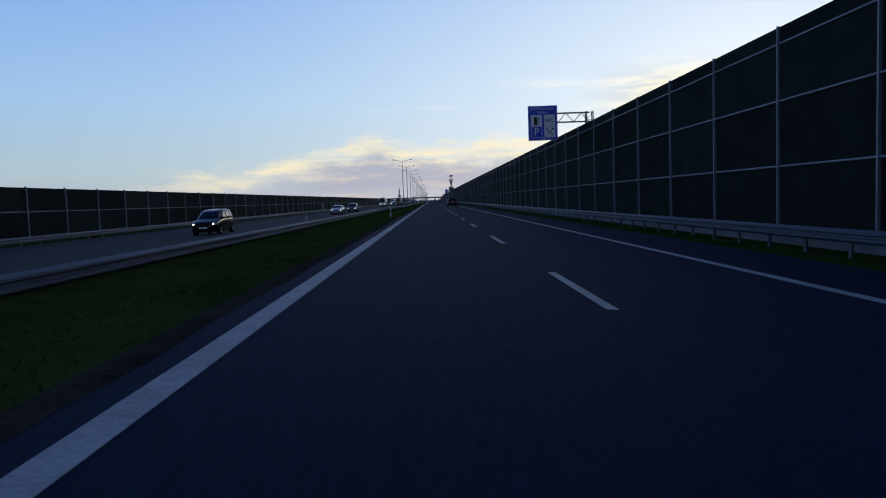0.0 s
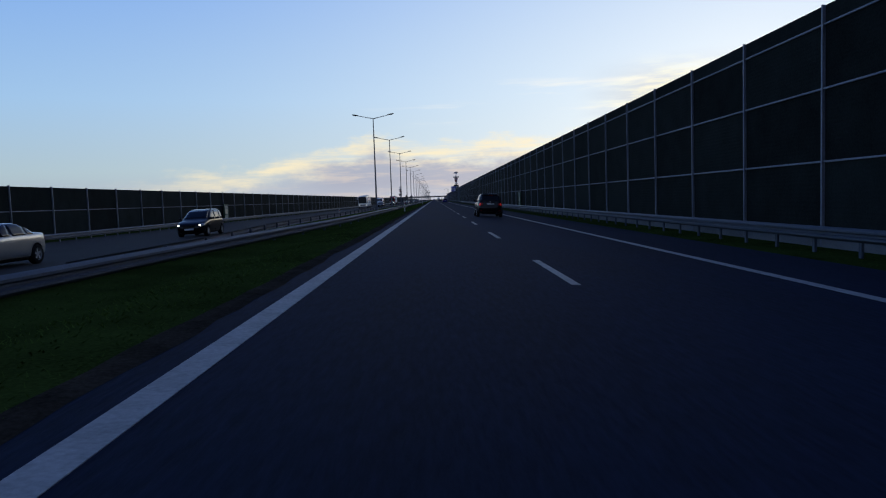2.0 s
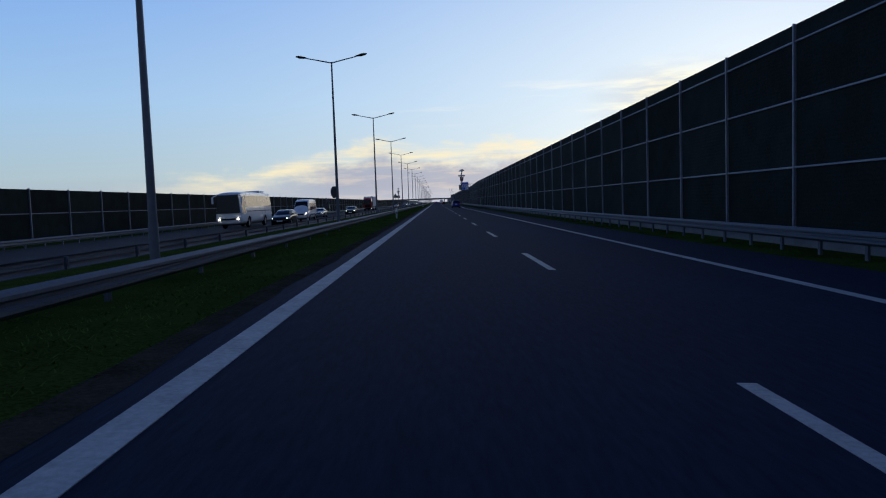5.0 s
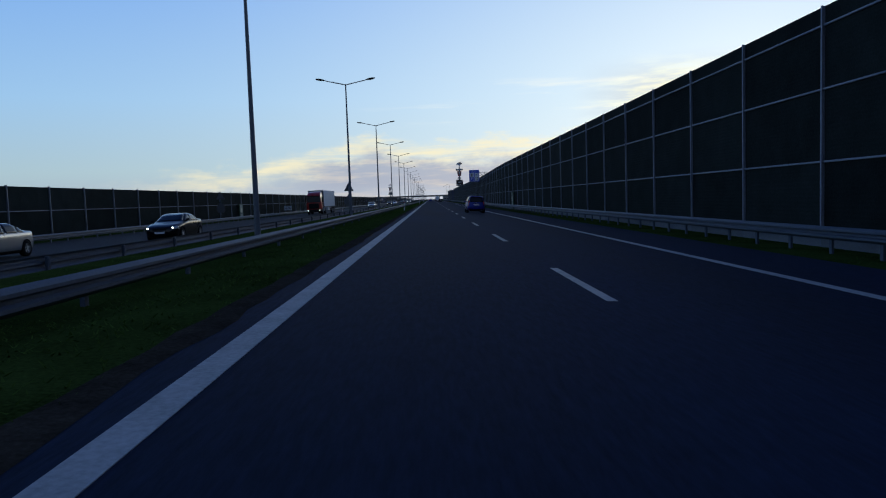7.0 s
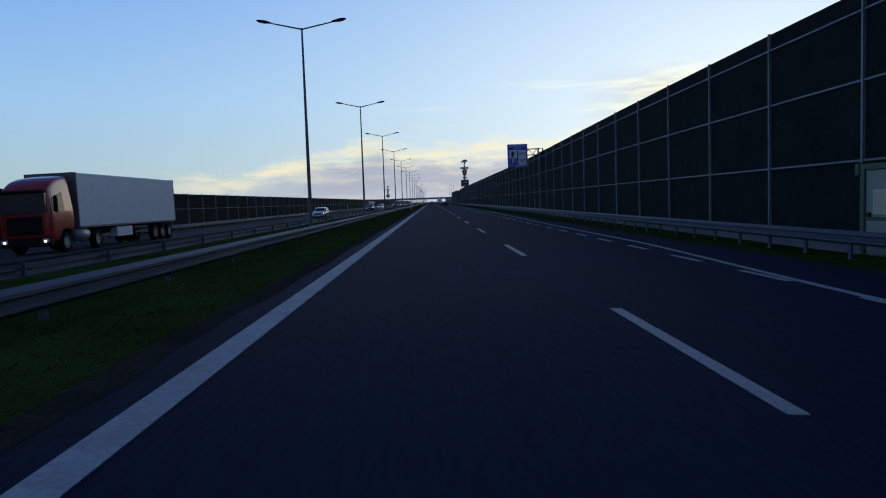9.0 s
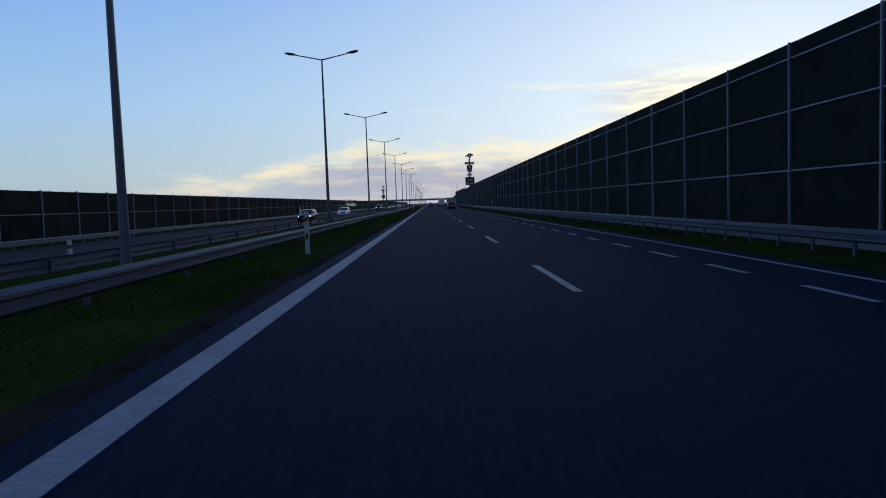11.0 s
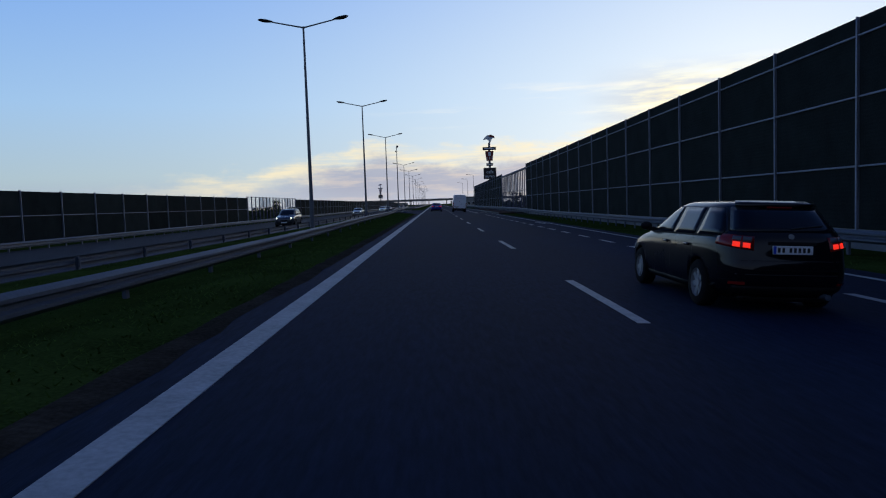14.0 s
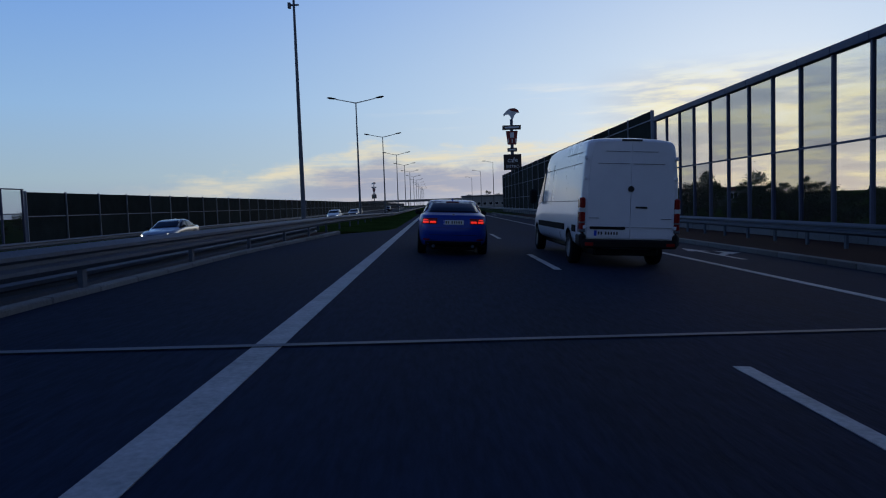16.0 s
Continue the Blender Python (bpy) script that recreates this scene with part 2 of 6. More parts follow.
def box(bm, x0, x1, y0, y1, z0, z1, bevel=0.0):
    r = bmesh.ops.create_cube(bm, size=1.0, matrix=Matrix.Translation(((x0 + x1) / 2, (y0 + y1) / 2, (z0 + z1) / 2))
                              @ Matrix.Diagonal((abs(x1 - x0), abs(y1 - y0), abs(z1 - z0), 1)))
    if bevel:
        edges = list({e for v in r["verts"] for e in v.link_edges})
        bmesh.ops.bevel(bm, geom=edges, offset=bevel, segments=1, affect="EDGES", profile=0.5)
    return bm


def boxes(*rows, bevel=0.0):
    bm = bmesh.new()
    for r in rows:
        box(bm, *r, bevel=bevel)
    return bm


def tube(bm, p, q, r0, r1=None, n=10, caps=True):
    p, q = Vector(p), Vector(q)
    r1 = r0 if r1 is None else r1
    m = (q - p).to_track_quat("Z", "Y").to_matrix().to_4x4()
    bmesh.ops.create_cone(bm, cap_ends=caps, segments=n, radius1=r0, radius2=r1, depth=(q - p).length,
                          matrix=Matrix.Translation((p + q) / 2) @ m)
    return bm


def grid_sheet(bm, xs, ys, height):
    rows = [[bm.verts.new((x, y, height(x, y))) for x in xs] for y in ys]
    for a, b in zip(rows, rows[1:]):
        for i in range(len(xs) - 1):
            bm.faces.new((a[i], a[i + 1], b[i + 1], b[i]))
    return bm


def extrude_profile(bm, profile, path, closed=False):
    """Sweep a profile (offset x, z) along a list of (x, y, z)."""
    rings = [[bm.verts.new((px + x, py, pz + z)) for x, z in profile] for px, py, pz in path]
    n = len(profile)
    for a, b in zip(rings, rings[1:]):
        for i in range(n if closed else n - 1):
            j = (i + 1) % n
            bm.faces.new((a[i], b[i], b[j], a[j]))
    return bm


def text_mesh(body, size, thick=0.004):
    c = bpy.data.curves.new("text", "FONT")
    c.body, c.size, c.extrude = body, size, thick
    c.align_x, c.align_y = "CENTER", "CENTER"
    c.resolution_u = 2
    tmp = bpy.data.objects.new("text", c)
    scene.collection.objects.link(tmp)
    me = bpy.data.meshes.new_from_object(tmp.evaluated_get(bpy.context.evaluated_depsgraph_get()))
    bpy.data.objects.remove(tmp)
    return me


def lettering(name, body, size, mat, parent, m, label=""):
    me = text_mesh(body, size)
    me.materials.clear()
    me.materials.append(mat)
    ob = new(name, me)
    ob.parent = parent
    ob.matrix_basis = m
    if label:
        ob["label"] = label
    return ob


UPRIGHT = pose(0, 0, 0, 90, 0, 0)      # text that faces -y
rng = random.Random(5)
END = 1500.0


def road_z(x, y=0.0):
    return -FALL * x


def smooth(a, b, v):
    v = min(1.0, max(0.0, (v - a) / (b - a)))
    return v * v * (3 - 2 * v)


def median_z(x, y=0.0):
    """Height of the grass between the carriageways; it rises towards the bridge."""
    up = 0.24 * smooth(510, 556, y)
    if x > -2.7:
        return road_z(x) - 0.012
    if x > -4.2:
        return road_z(-2.7) - 0.012 - 0.18 * smooth(-2.7, -4.2, x) + up * smooth(-2.7, -4.2, x)
    return -0.046 + up * (1 - smooth(-5.6, -7.2, x)) + 0.05 * smooth(-4.2, -5.2, x) - 0.38 * smooth(-7.2, -8.5, x)


def far_z(x, y=0.0):
    """The oncoming carriageway falls away from the median."""
    return -0.33 + (x + 8.6) * 0.021


# ---------------------------------------------------------------- ground and roads
g = new("ground", mesh_of("ground", grid_sheet(bmesh.new(), [-3000, -400, -60, -26, 11.5, 60, 400, 3000],
                                             [-400, -60, 200, 600, 1000, 4200],
                                             lambda x, y: -0.95), GRASS))
tagged(g, "dark green grassland reaching the horizon", "ground", kind="structure")


def strip(name, label, category, x0, x1, y0, y1, height, mat, thick=0.25, step=6.0, cols=4):
    ys = list(np.linspace(y0, y1, max(2, int((y1 - y0) / step) + 1)))
    xs = list(np.linspace(x0, x1, cols))
    bm = grid_sheet(bmesh.new(), xs, ys, height)
    r = bmesh.ops.extrude_face_region(bm, geom=bm.faces[:])
    bmesh.ops.translate(bm, verts=[v for v in r["geom"] if isinstance(v, bmesh.types.BMVert)], vec=(0, 0, -thick))
    bmesh.ops.recalc_face_normals(bm, faces=bm.faces[:])
    ob = new(name, mesh_of(name, bm, mat))
    return tagged(ob, label, category, kind="structure")


GRAVEL = material("roadside_dirt", (0.055, 0.047, 0.036), 0.95, vary=0.5, grain=30, blotch=2.5, bump=0.5, spec=0.0)


def gravel_edge(x, side, y0, y1):
    """A ragged fringe of dirt where the asphalt meets the grass."""
    bm = bmesh.new()
    rows = []
    r = random.Random(int(x * 100))
    for y in np.arange(y0, y1, 0.6):
        inner = x + side * (0.05 + 0.09 * noise.noise((x, y * 0.35, 0)) + r.uniform(0, 0.07))
        outer = x - side * (0.13 + r.uniform(0, 0.05))
        rows.append([bm.verts.new((q, y, road_z(q) + h)) for q, h in ((inner, 0.002), ((inner + outer) / 2, 0.014), (outer, 0.010), (outer - side * 0.02, -0.05))])
    for a, b in zip(rows, rows[1:]):
        for i in range(3):
            bm.faces.new((a[i], a[i + 1], b[i + 1], b[i]))
    bmesh.ops.recalc_face_normals(bm, faces=bm.faces[:])
    tagged(new("gravel_edge", mesh_of("gravel_edge", bm, GRAVEL)), "ragged brown dirt fringe between asphalt and grass", "verge", kind="structure")


gravel_edge(-1.95, 1, -20, 556)
XL, XD, XR, XE = -1.514, 1.766, 5.10, 7.55
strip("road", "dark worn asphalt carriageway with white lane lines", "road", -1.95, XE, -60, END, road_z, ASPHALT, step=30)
strip("road_oncoming", "dark asphalt carriageway for oncoming traffic", "road", -21.6, -8.6, -60, END, far_z, ASPHALT_OLD, step=60)
strip("verge_right", "narrow grass verge under the guard rail", "verge", XE, 9.62, -60, 330.0, lambda x, y: road_z(XE) - 0.02 - 0.02 * (x - XE), GRASS, step=12)
strip("median", "grass strip between the carriageways", "verge", -8.6, -1.95, -60, 564.0, median_z, GRASS, step=12, cols=16)
strip("verge_right_slip", "grass verge along the slip lane", "verge", XE, 10.86, 330.0, 570.0, lambda x, y: road_z(XE) - 0.02 - 0.02 * (x - XE), GRASS, step=12)
strip("median_far", "grass strip between the carriageways beyond the bridge", "verge", -8.6, -1.95, 591.0, END, median_z, GRASS, step=30, cols=12)
strip("verge_left", "gravelly verge below the far noise wall", "verge", -23.72, -21.6, -60, END, lambda x, y: -0.62, GRASS, step=60)
strip("verge_right_far", "grass verge beyond the slip road", "verge", XE + 0.12, 12.5, 570.0, END, lambda x, y: -0.45, GRASS, step=60)


def paint_strip(bm, x0, x1, y0, y1, tilt=0.0, lift=0.006):
    n = max(1, int((y1 - y0) / 20))
    for i in range(n):
        a, b = y0 + (y1 - y0) * i / n, y0 + (y1 - y0) * (i + 1) / n
        vs = [bm.verts.new((x, y, road_z(x) + lift)) for x, y in ((x0, a), (x1, a), (x1 + tilt, b), (x0 + tilt, b))]
        bm.faces.new(vs)
    return bm


def marking(name, bm, label):
    r = bmesh.ops.extrude_face_region(bm, geom=bm.faces[:])
    bmesh.ops.translate(bm, verts=[v for v in r["geom"] if isinstance(v, bmesh.types.BMVert)], vec=(0, 0, -0.005))
    bmesh.ops.recalc_face_normals(bm, faces=bm.faces[:])
    return tagged(new(name, mesh_of(name, bm, PAINT)), label, "road marking", kind="structure")


marking("edge_line_left", paint_strip(bmesh.new(), XL - 0.115, XL + 0.09, -40, END), "wide solid white edge line, slightly worn")
marking("edge_line_right", paint_strip(bmesh.new(), XR - 0.10, XR + 0.10, -40, 316.0), "solid white edge line, slightly worn")


def taper_line(bm, x0, x1, y0, y1, w, n=14):
    for i in range(n):
        a, b = i / n, (i + 1) / n
        pa, pb = x0 + (x1 - x0) * smooth(0, 1, a), x0 + (x1 - x0) * smooth(0, 1, b)
        ya, yb = y0 + (y1 - y0) * a, y0 + (y1 - y0) * b
        bm.faces.new([bm.verts.new((x, y, road_z(x) + 0.006)) for x, y in ((pa, ya), (pa + w, ya), (pb + w, yb), (pb, yb))])
    return bm


marking("edge_line_slip", paint_strip(taper_line(taper_line(bmesh.new(), XR - 0.02, 5.82, 315.6, 331.0, 0.15), 5.82, 6.75, 331.0, 398.0, 0.15), 6.75, 6.89, 398.0, 570.5),
        "thin solid white edge line of the slip lane")
PERIOD, DASH = 10.56, 3.55
FIRST = 10.38
dashes = thing("lane_line", "broken white lane line, slightly worn", "road marking", kind="structure")
for i in range(-2, 120):
    far = FIRST + i * PERIOD - (0.75 if i >= 53 else 0.0)
    bm = paint_strip(bmesh.new(), XD - 0.065, XD + 0.055, far - DASH, far)
    r = bmesh.ops.extrude_face_region(bm, geom=bm.faces[:])
    bmesh.ops.translate(bm, verts=[v for v in r["geom"] if isinstance(v, bmesh.types.BMVert)], vec=(0, 0, -0.005))
    part("dash", bm, PAINT, dashes)
slip = thing("slip_lane_line", "short broken white line along the slip lane", "road marking", kind="structure")
for i in range(0, 74):
    a = 316.2 + i * 3.345
    if a < 560:
        bm = paint_strip(bmesh.new(), XR - 0.11 + 0.08 * smooth(318, 360, a), XR + 0.05 + 0.08 * smooth(318, 360, a), a, a + 1.62, lift=0.009)
        part("dash", bm, PAINT, slip)
marking("edge_line_exit", paint_strip(bmesh.new(), XR - 0.02, XR + 0.14, 571.0, 640.0), "solid white line along the slip lane")
marking("edge_line_far", paint_strip(bmesh.new(), XR - 0.10, XR + 0.10, 640.0, END), "solid white edge line")

# ---------------------------------------------------------------- noise walls
BAY = 4.37
XW = 9.76
W_BASE, W_LOW, W_MID, W_TOPRAIL, W_TOP = -0.45, 1.66, 3.46, 5.02, 5.50


def panel_mesh(name, w, h, mat, ribs=7, depth=0.014):
    """A noise panel with shallow horizontal ribs; faces -x, origin at its lower near corner."""
    bm = bmesh.new()
    prof = []
    n = ribs * 2
    for i in range(n + 1):
        prof.append((0.0 if i % 2 else depth * 0.2, h * i / n))
    rings = [[bm.verts.new((x, y, z)) for x, z in prof] for y in (0.0, w)]
    for i in range(n):
        bm.faces.new((rings[0][i], rings[1][i], rings[1][i + 1], rings[0][i + 1]))
    back = [[bm.verts.new((0.12, y, z)) for z in (0.0, h)] for y in (0.0, w)]
    bm.faces.new((back[0][0], back[0][1], back[1][1], back[1][0]))
    bm.faces.new((rings[0][-1], rings[1][-1], back[1][1], back[0][1]))
    return mesh_of(name, bm, mat)


def post_mesh(name, h, w=0.06, d=0.07):
    """An H section post: two flanges and a web."""
    return mesh_of(name, boxes((-d, -d + 0.02, -w / 2, w / 2, 0, h), (-d + 0.02, d - 0.02, -0.012, 0.012, 0, h - 0.004),
                               (d - 0.02, d, -w / 2, w / 2, 0, h)), POST)


def noise_wall(name, label, x, facing, y0, y1, rows, base, top, budget=300, plinth=0.45, cap=None):
    """Posts, panel rows, cross rails and a concrete plinth along y. rows: panel heights (z0, z1)."""
    root = thing(name, label, "noise wall", kind="structure")
    turn = pose(0, 0, 0) if facing < 0 else pose(0, 0, 0, 0, 0, 180)
    post = post_mesh("post", top - base)
    panels = [panel_mesh("panel", BAY - 0.10, z1 - z0 - 0.036, PANEL, max(4, int((z1 - z0) * 9))) for z0, z1 in rows]
    rail = mesh_of("cross_rail", boxes((-0.045, 0.06, 0.0, BAY - 0.05, -0.025, 0.025), bevel=0.008), POST)
    slab = mesh_of("plinth_slab", boxes((-0.07, 0.13, 0.0, BAY - 0.012, -0.55, plinth), bevel=0.015), PLINTH)
    edges = [y0 + i * BAY for i in range(int((y1 - y0) / BAY) + 1)]
    at_x = x if callable(x) else (lambda y: x)
    straight = turn
    bm_rest = bmesh.new()
    for i, y in enumerate(edges):
        x = at_x(y)
        turn = pose(0, 0, 0, 0, 0, -math.degrees(math.atan2(at_x(y + BAY) - x, BAY))) @ straight
        part("post", post, None, root, at=Matrix.Translation((x, y, base)) @ turn)
        if i + 1 == len(edges):
            continue
        off = 0.05 if facing < 0 else BAY - 0.05
        for (z0, z1), me in zip(rows, panels):
            if budget > 0:
                part("panel", me, None, root, at=Matrix.Translation((x, y + off, z0 + 0.018)) @ turn)
                budget -= 1
            else:
                rest = Matrix.Translation((x, y + off, z0 + 0.018)) @ turn
                n0 = len(bm_rest.verts)
                bm_rest.from_mesh(me)
                bm_rest.verts.ensure_lookup_table()
                bmesh.ops.transform(bm_rest, matrix=rest, verts=bm_rest.verts[n0:])
        for z0, z1 in rows[1:] + ([cap] if cap else []):
            part("cross_rail", rail, None, root, at=Matrix.Translation((x, y + (0.025 if facing < 0 else BAY - 0.025), z0)) @ turn)
        part("plinth_slab", slab, None, root, at=Matrix.Translation((x, y + (0.006 if facing < 0 else BAY - 0.006), base)) @ turn)
    if bm_rest.verts:
        ob = part("far_panels", bm_rest, PANEL, root)
        ob["kind"] = "stuff"
    else:
        bm_rest.free()
    return root




def wall_x(y):
    """The right-hand wall steps back where the slip lane begins."""
    return XW + 1.24 * smooth(325, 405, y)


PHASE = 54.35 - 18 * BAY
noise_wall("wall_right", "tall dark noise wall of ribbed panels between pale steel posts", wall_x, -1, PHASE, 571.2,
           [(0.0, W_LOW), (W_LOW, W_MID), (W_MID, W_TOPRAIL), (W_TOPRAIL, W_TOP)], W_BASE, W_TOP)
noise_wall("wall_right_far", "tall dark noise wall beyond the slip road", XW + 1.24, -1, 600.5, 679.5,
           [(0.0, W_LOW), (W_LOW, W_MID), (W_MID, W_TOPRAIL), (W_TOPRAIL, W_TOP)], W_BASE, W_TOP, budget=60)
XF = -23.8
noise_wall("wall_left", "dark noise wall with a pale middle rail across the far carriageway", XF, 1, 71.9 - 25 * BAY, 575.0,
           [(-0.37, 1.18), (1.18, 2.62)], -0.92, 2.66, budget=280, plinth=0.54)
noise_wall("wall_left_far", "dark noise wall with a pale middle rail beyond the glass section", XF, 1, 605.0, 1100.0,
           [(-0.37, 1.18), (1.18, 2.62)], -0.92, 2.66, budget=60, plinth=0.54)


def glass_wall(name, label, x, facing, y0, y1, bay, base, low, rail_z, top, beam):
    root = thing(name, label, "noise wall", kind="structure")
    n = int(round((y1 - y0) / bay))
    post = mesh_of("post", boxes((-0.06, 0.06, -0.045, 0.045, 0, top - base), bevel=0.008), POST_DARK)
    lower = mesh_of("pane", boxes((-0.008, 0.008, 0.03, bay - 0.03, 0, rail_z - low - 0.04)), GLASS)
    upper = mesh_of("pane", boxes((-0.008, 0.008, 0.03, bay - 0.03, 0, top - beam - rail_z - 0.04)), GLASS)
    dull = {}
    for me in (lower, upper):
        dull[me] = me.copy()
        dull[me].materials[0] = GLASS_DULL
    rail = mesh_of("cross_rail", boxes((-0.03, 0.03, 0.062, bay - 0.062, -0.03, 0.03)), POST_DARK)
    cap = mesh_of("cap_beam", boxes((-0.13, 0.13, 0.0, bay - 0.012, 0, beam), bevel=0.02), POST_DARK)
    slab = mesh_of("plinth_slab", boxes((-0.12, 0.12, 0.0, bay - 0.02, 0, low - base), bevel=0.015), PLINTH)
    for i in range(n + 1):
        y = y0 + i * bay
        part("post", post, None, root, at=Matrix.Translation((x, y, base)))
        if i < n:
            for me, nm, z in ((lower, "pane", low + 0.02), (upper, "pane", rail_z + 0.02)):
                if rng.random() < 0.3:
                    me = dull[me]
                o = part(nm, me, None, root, at=Matrix.Translation((x, y, z)))
                o.visible_shadow = False
            part("cross_rail", rail, None, root, at=Matrix.Translation((x - 0.04, y, rail_z)))
            if beam > 0.05:
                part("cap_beam", cap, None, root, at=Matrix.Translation((x, y, top - beam + 0.02)))
            part("plinth_slab", slab, None, root, at=Matrix.Translation((x, y, base)))
    return root


glass_wall("wall_glass_right", "clear panes between blue-grey steel posts under a heavy cap beam", XW + 1.24, -1, 570.25, 600.0, 1.75, -0.45, 0.10, 2.38, 5.08, 0.24)
glass_wall("wall_glass_left", "clear panes between thin steel posts across the far carriageway", XF, 1, 574.7, 604.7, 2.0, -0.92, -0.3, 1.35, 2.75, 0.06)

# ---------------------------------------------------------------- guard rails
W_BEAM = [(0.0, 0.0), (-0.035, 0.02), (-0.075, 0.055), (-0.075, 0.095), (-0.02, 0.125), (-0.02, 0.165), (-0.075, 0.195),
          (-0.075, 0.235), (-0.035, 0.27), (0.0, 0.29)]


def guard_rail(name, label, line, step, top, side, post_depth=0.6, y0=None, y1=None, mat=None):
    """A W-beam on posts. line(y) gives x; side is -1 when the beam bulges to -x."""
    root = thing(name, label, "guard rail", kind="structure")
    prof = [(side * -x, z - 0.29) for x, z in W_BEAM]
    inner = [(x + side * -0.006, z) for x, z in reversed(prof)]
    ys = list(np.arange(y0, y1 + 0.1, step * 2))
    bm = extrude_profile(bmesh.new(), prof + inner, [(line(y), y, top(y)) for y in ys], closed=True)
    bmesh.ops.recalc_face_normals(bm, faces=bm.faces[:])
    part("beam", bm, mat or STEEL, root, "long galvanised W-shaped beam", smooth=False)
    post = mesh_of("post", boxes((-0.03, 0.03, -0.05, 0.05, -post_depth, -0.02), (-0.045, 0.045, -0.03, 0.03, -0.24, -0.06), bevel=0.004), mat or STEEL)
    for y in np.arange(y0 + 1, y1, step):
        part("post", post, None, root, at=Matrix.Translation((line(y) - side * 0.055, y, top(y))))
    return root


guard_rail("guard_rail_right", "galvanised guard rail on short posts along the verge", lambda y: 8.62 + 0.9 * smooth(325, 405, y), 1.75, lambda y: 0.16 - 0.03 * smooth(325, 405, y) + 0.16 * smooth(540, 575, y), -1, 0.7, -20, 760)


def near_line(y):
    return -5.5 + 1.3 * smooth(78, 108, y)


def near_top(y):
    return 0.30 + 0.07 * smooth(78, 108, y) + 0.13 * smooth(500, 535, y) + 0.28 * smooth(547, 566, y) - 0.36 * smooth(584, 640, y)


guard_rail("guard_rail_median", "galvanised guard rail on the grass median", near_line, 3.5, near_top, 1, 0.72, -20, 1100)
guard_rail("guard_rail_bridge", "lower galvanised beam of the guard rail on the bridge", lambda y: -4.75, 3.5, lambda y: 0.44, 1, 0.3, 562.5, 592)
guard_rail("guard_rail_oncoming", "galvanised guard rail along the far side of the median",
           lambda y: -6.4 - 1.6 * smooth(85, 112, y), 3.5, lambda y: 0.20, -1, 0.72, 84, 1100)
guard_rail("guard_rail_wall", "galvanised guard rail below the far noise wall", lambda y: -20.7, 1.75, lambda y: -0.10, 1, 0.55, -20, 1000, LAMPSTEEL)

# ---------------------------------------------------------------- street lamps
LAMP_Y = [138.1, 161.9, 188.6, 213.8, 239.0, 263.8, 289.2, 315.0, 340.8, 366.0, 391.0, 416.0, 441.0, 466.2, 491.3, 516.8, 541.0,
          566.5, 588.5, 613.4, 638.0, 664.0, 690.0, 716.0, 742.0, 768.0, 794.0, 820.0, 846.0, 872.0, 898.0]
LAMP_X, LAMP_Z, LAMP_TOP = -5.5, -0.05, 8.86


def street_lamp():
    root = thing("street_lamp", "tall grey steel street lamp with two arms, unlit", "street lamp", "street lamps on the median")
    h = LAMP_TOP - LAMP_Z
    bm = tube(bmesh.new(), (0, 0, 0), (0, 0, h), 0.09, 0.04, 18)
    tube(bm, (0, 0, 0), (0, 0, 0.9), 0.097, 0.094, 18)
    part("pole", bm, LAMPSTEEL, root)
    for s in (-1, 1):
        bm = tube(bmesh.new(), (0, 0, h - 0.05), (s * 1.35, 0, h + 0.24), 0.035, 0.028, 8)
        part("arm", bm, LAMPSTEEL, root, smooth=True)
        bm = bmesh.new()
        bmesh.ops.create_uvsphere(bm, u_segments=12, v_segments=8, radius=1.0,
                                  matrix=Matrix.Translation((s * 1.62, 0, h + 0.30)) @ pose(0, 0, 0, 0, -s * 12, 0) @ Matrix.Diagonal((0.36, 0.15, 0.075, 1)))
        for v in bm.verts:
            if v.co.z < h + 0.26:
                v.co.z = h + 0.26 + (v.co.z - h - 0.26) * 0.3
        part("lamp_head", bm, PLASTIC, root, "dark flat lamp head", smooth=True)
    return root


lamp = street_lamp()
lamp.matrix_world = Matrix.Translation((LAMP_X, LAMP_Y[0], LAMP_Z))
for i, y in enumerate(LAMP_Y[1:]):
    if abs(y - 588.5) < 0.1:
        continue
    copy_thing(lamp, pose(LAMP_X, y, LAMP_Z - (0.55 if y > 600 else 0.0), 0, 0, rng.uniform(-3, 3)))

cam_mast = thing("camera_mast", "tall slim steel mast with a dark dome on top", "mast", at=Matrix.Translation((-5.67, 593.3, -0.05)))
part("pole", tube(bmesh.new(), (0, 0, 0), (0, 0, 9.9), 0.10, 0.045, 18), LAMPSTEEL, cam_mast)
bm = bmesh.new()
bmesh.ops.create_uvsphere(bm, u_segments=14, v_segments=10, radius=0.17, matrix=Matrix.Translation((0.12, 0, 10.02)))
part("dome", bm, PLASTIC, cam_mast, "dark round dome", smooth=True)
part("bracket", boxes((-0.2, 0.2, -0.04, 0.04, 9.3, 9.36), (-0.24, -0.12, -0.08, 0.08, 9.2, 9.42), bevel=0.01), LAMPSTEEL, cam_mast)


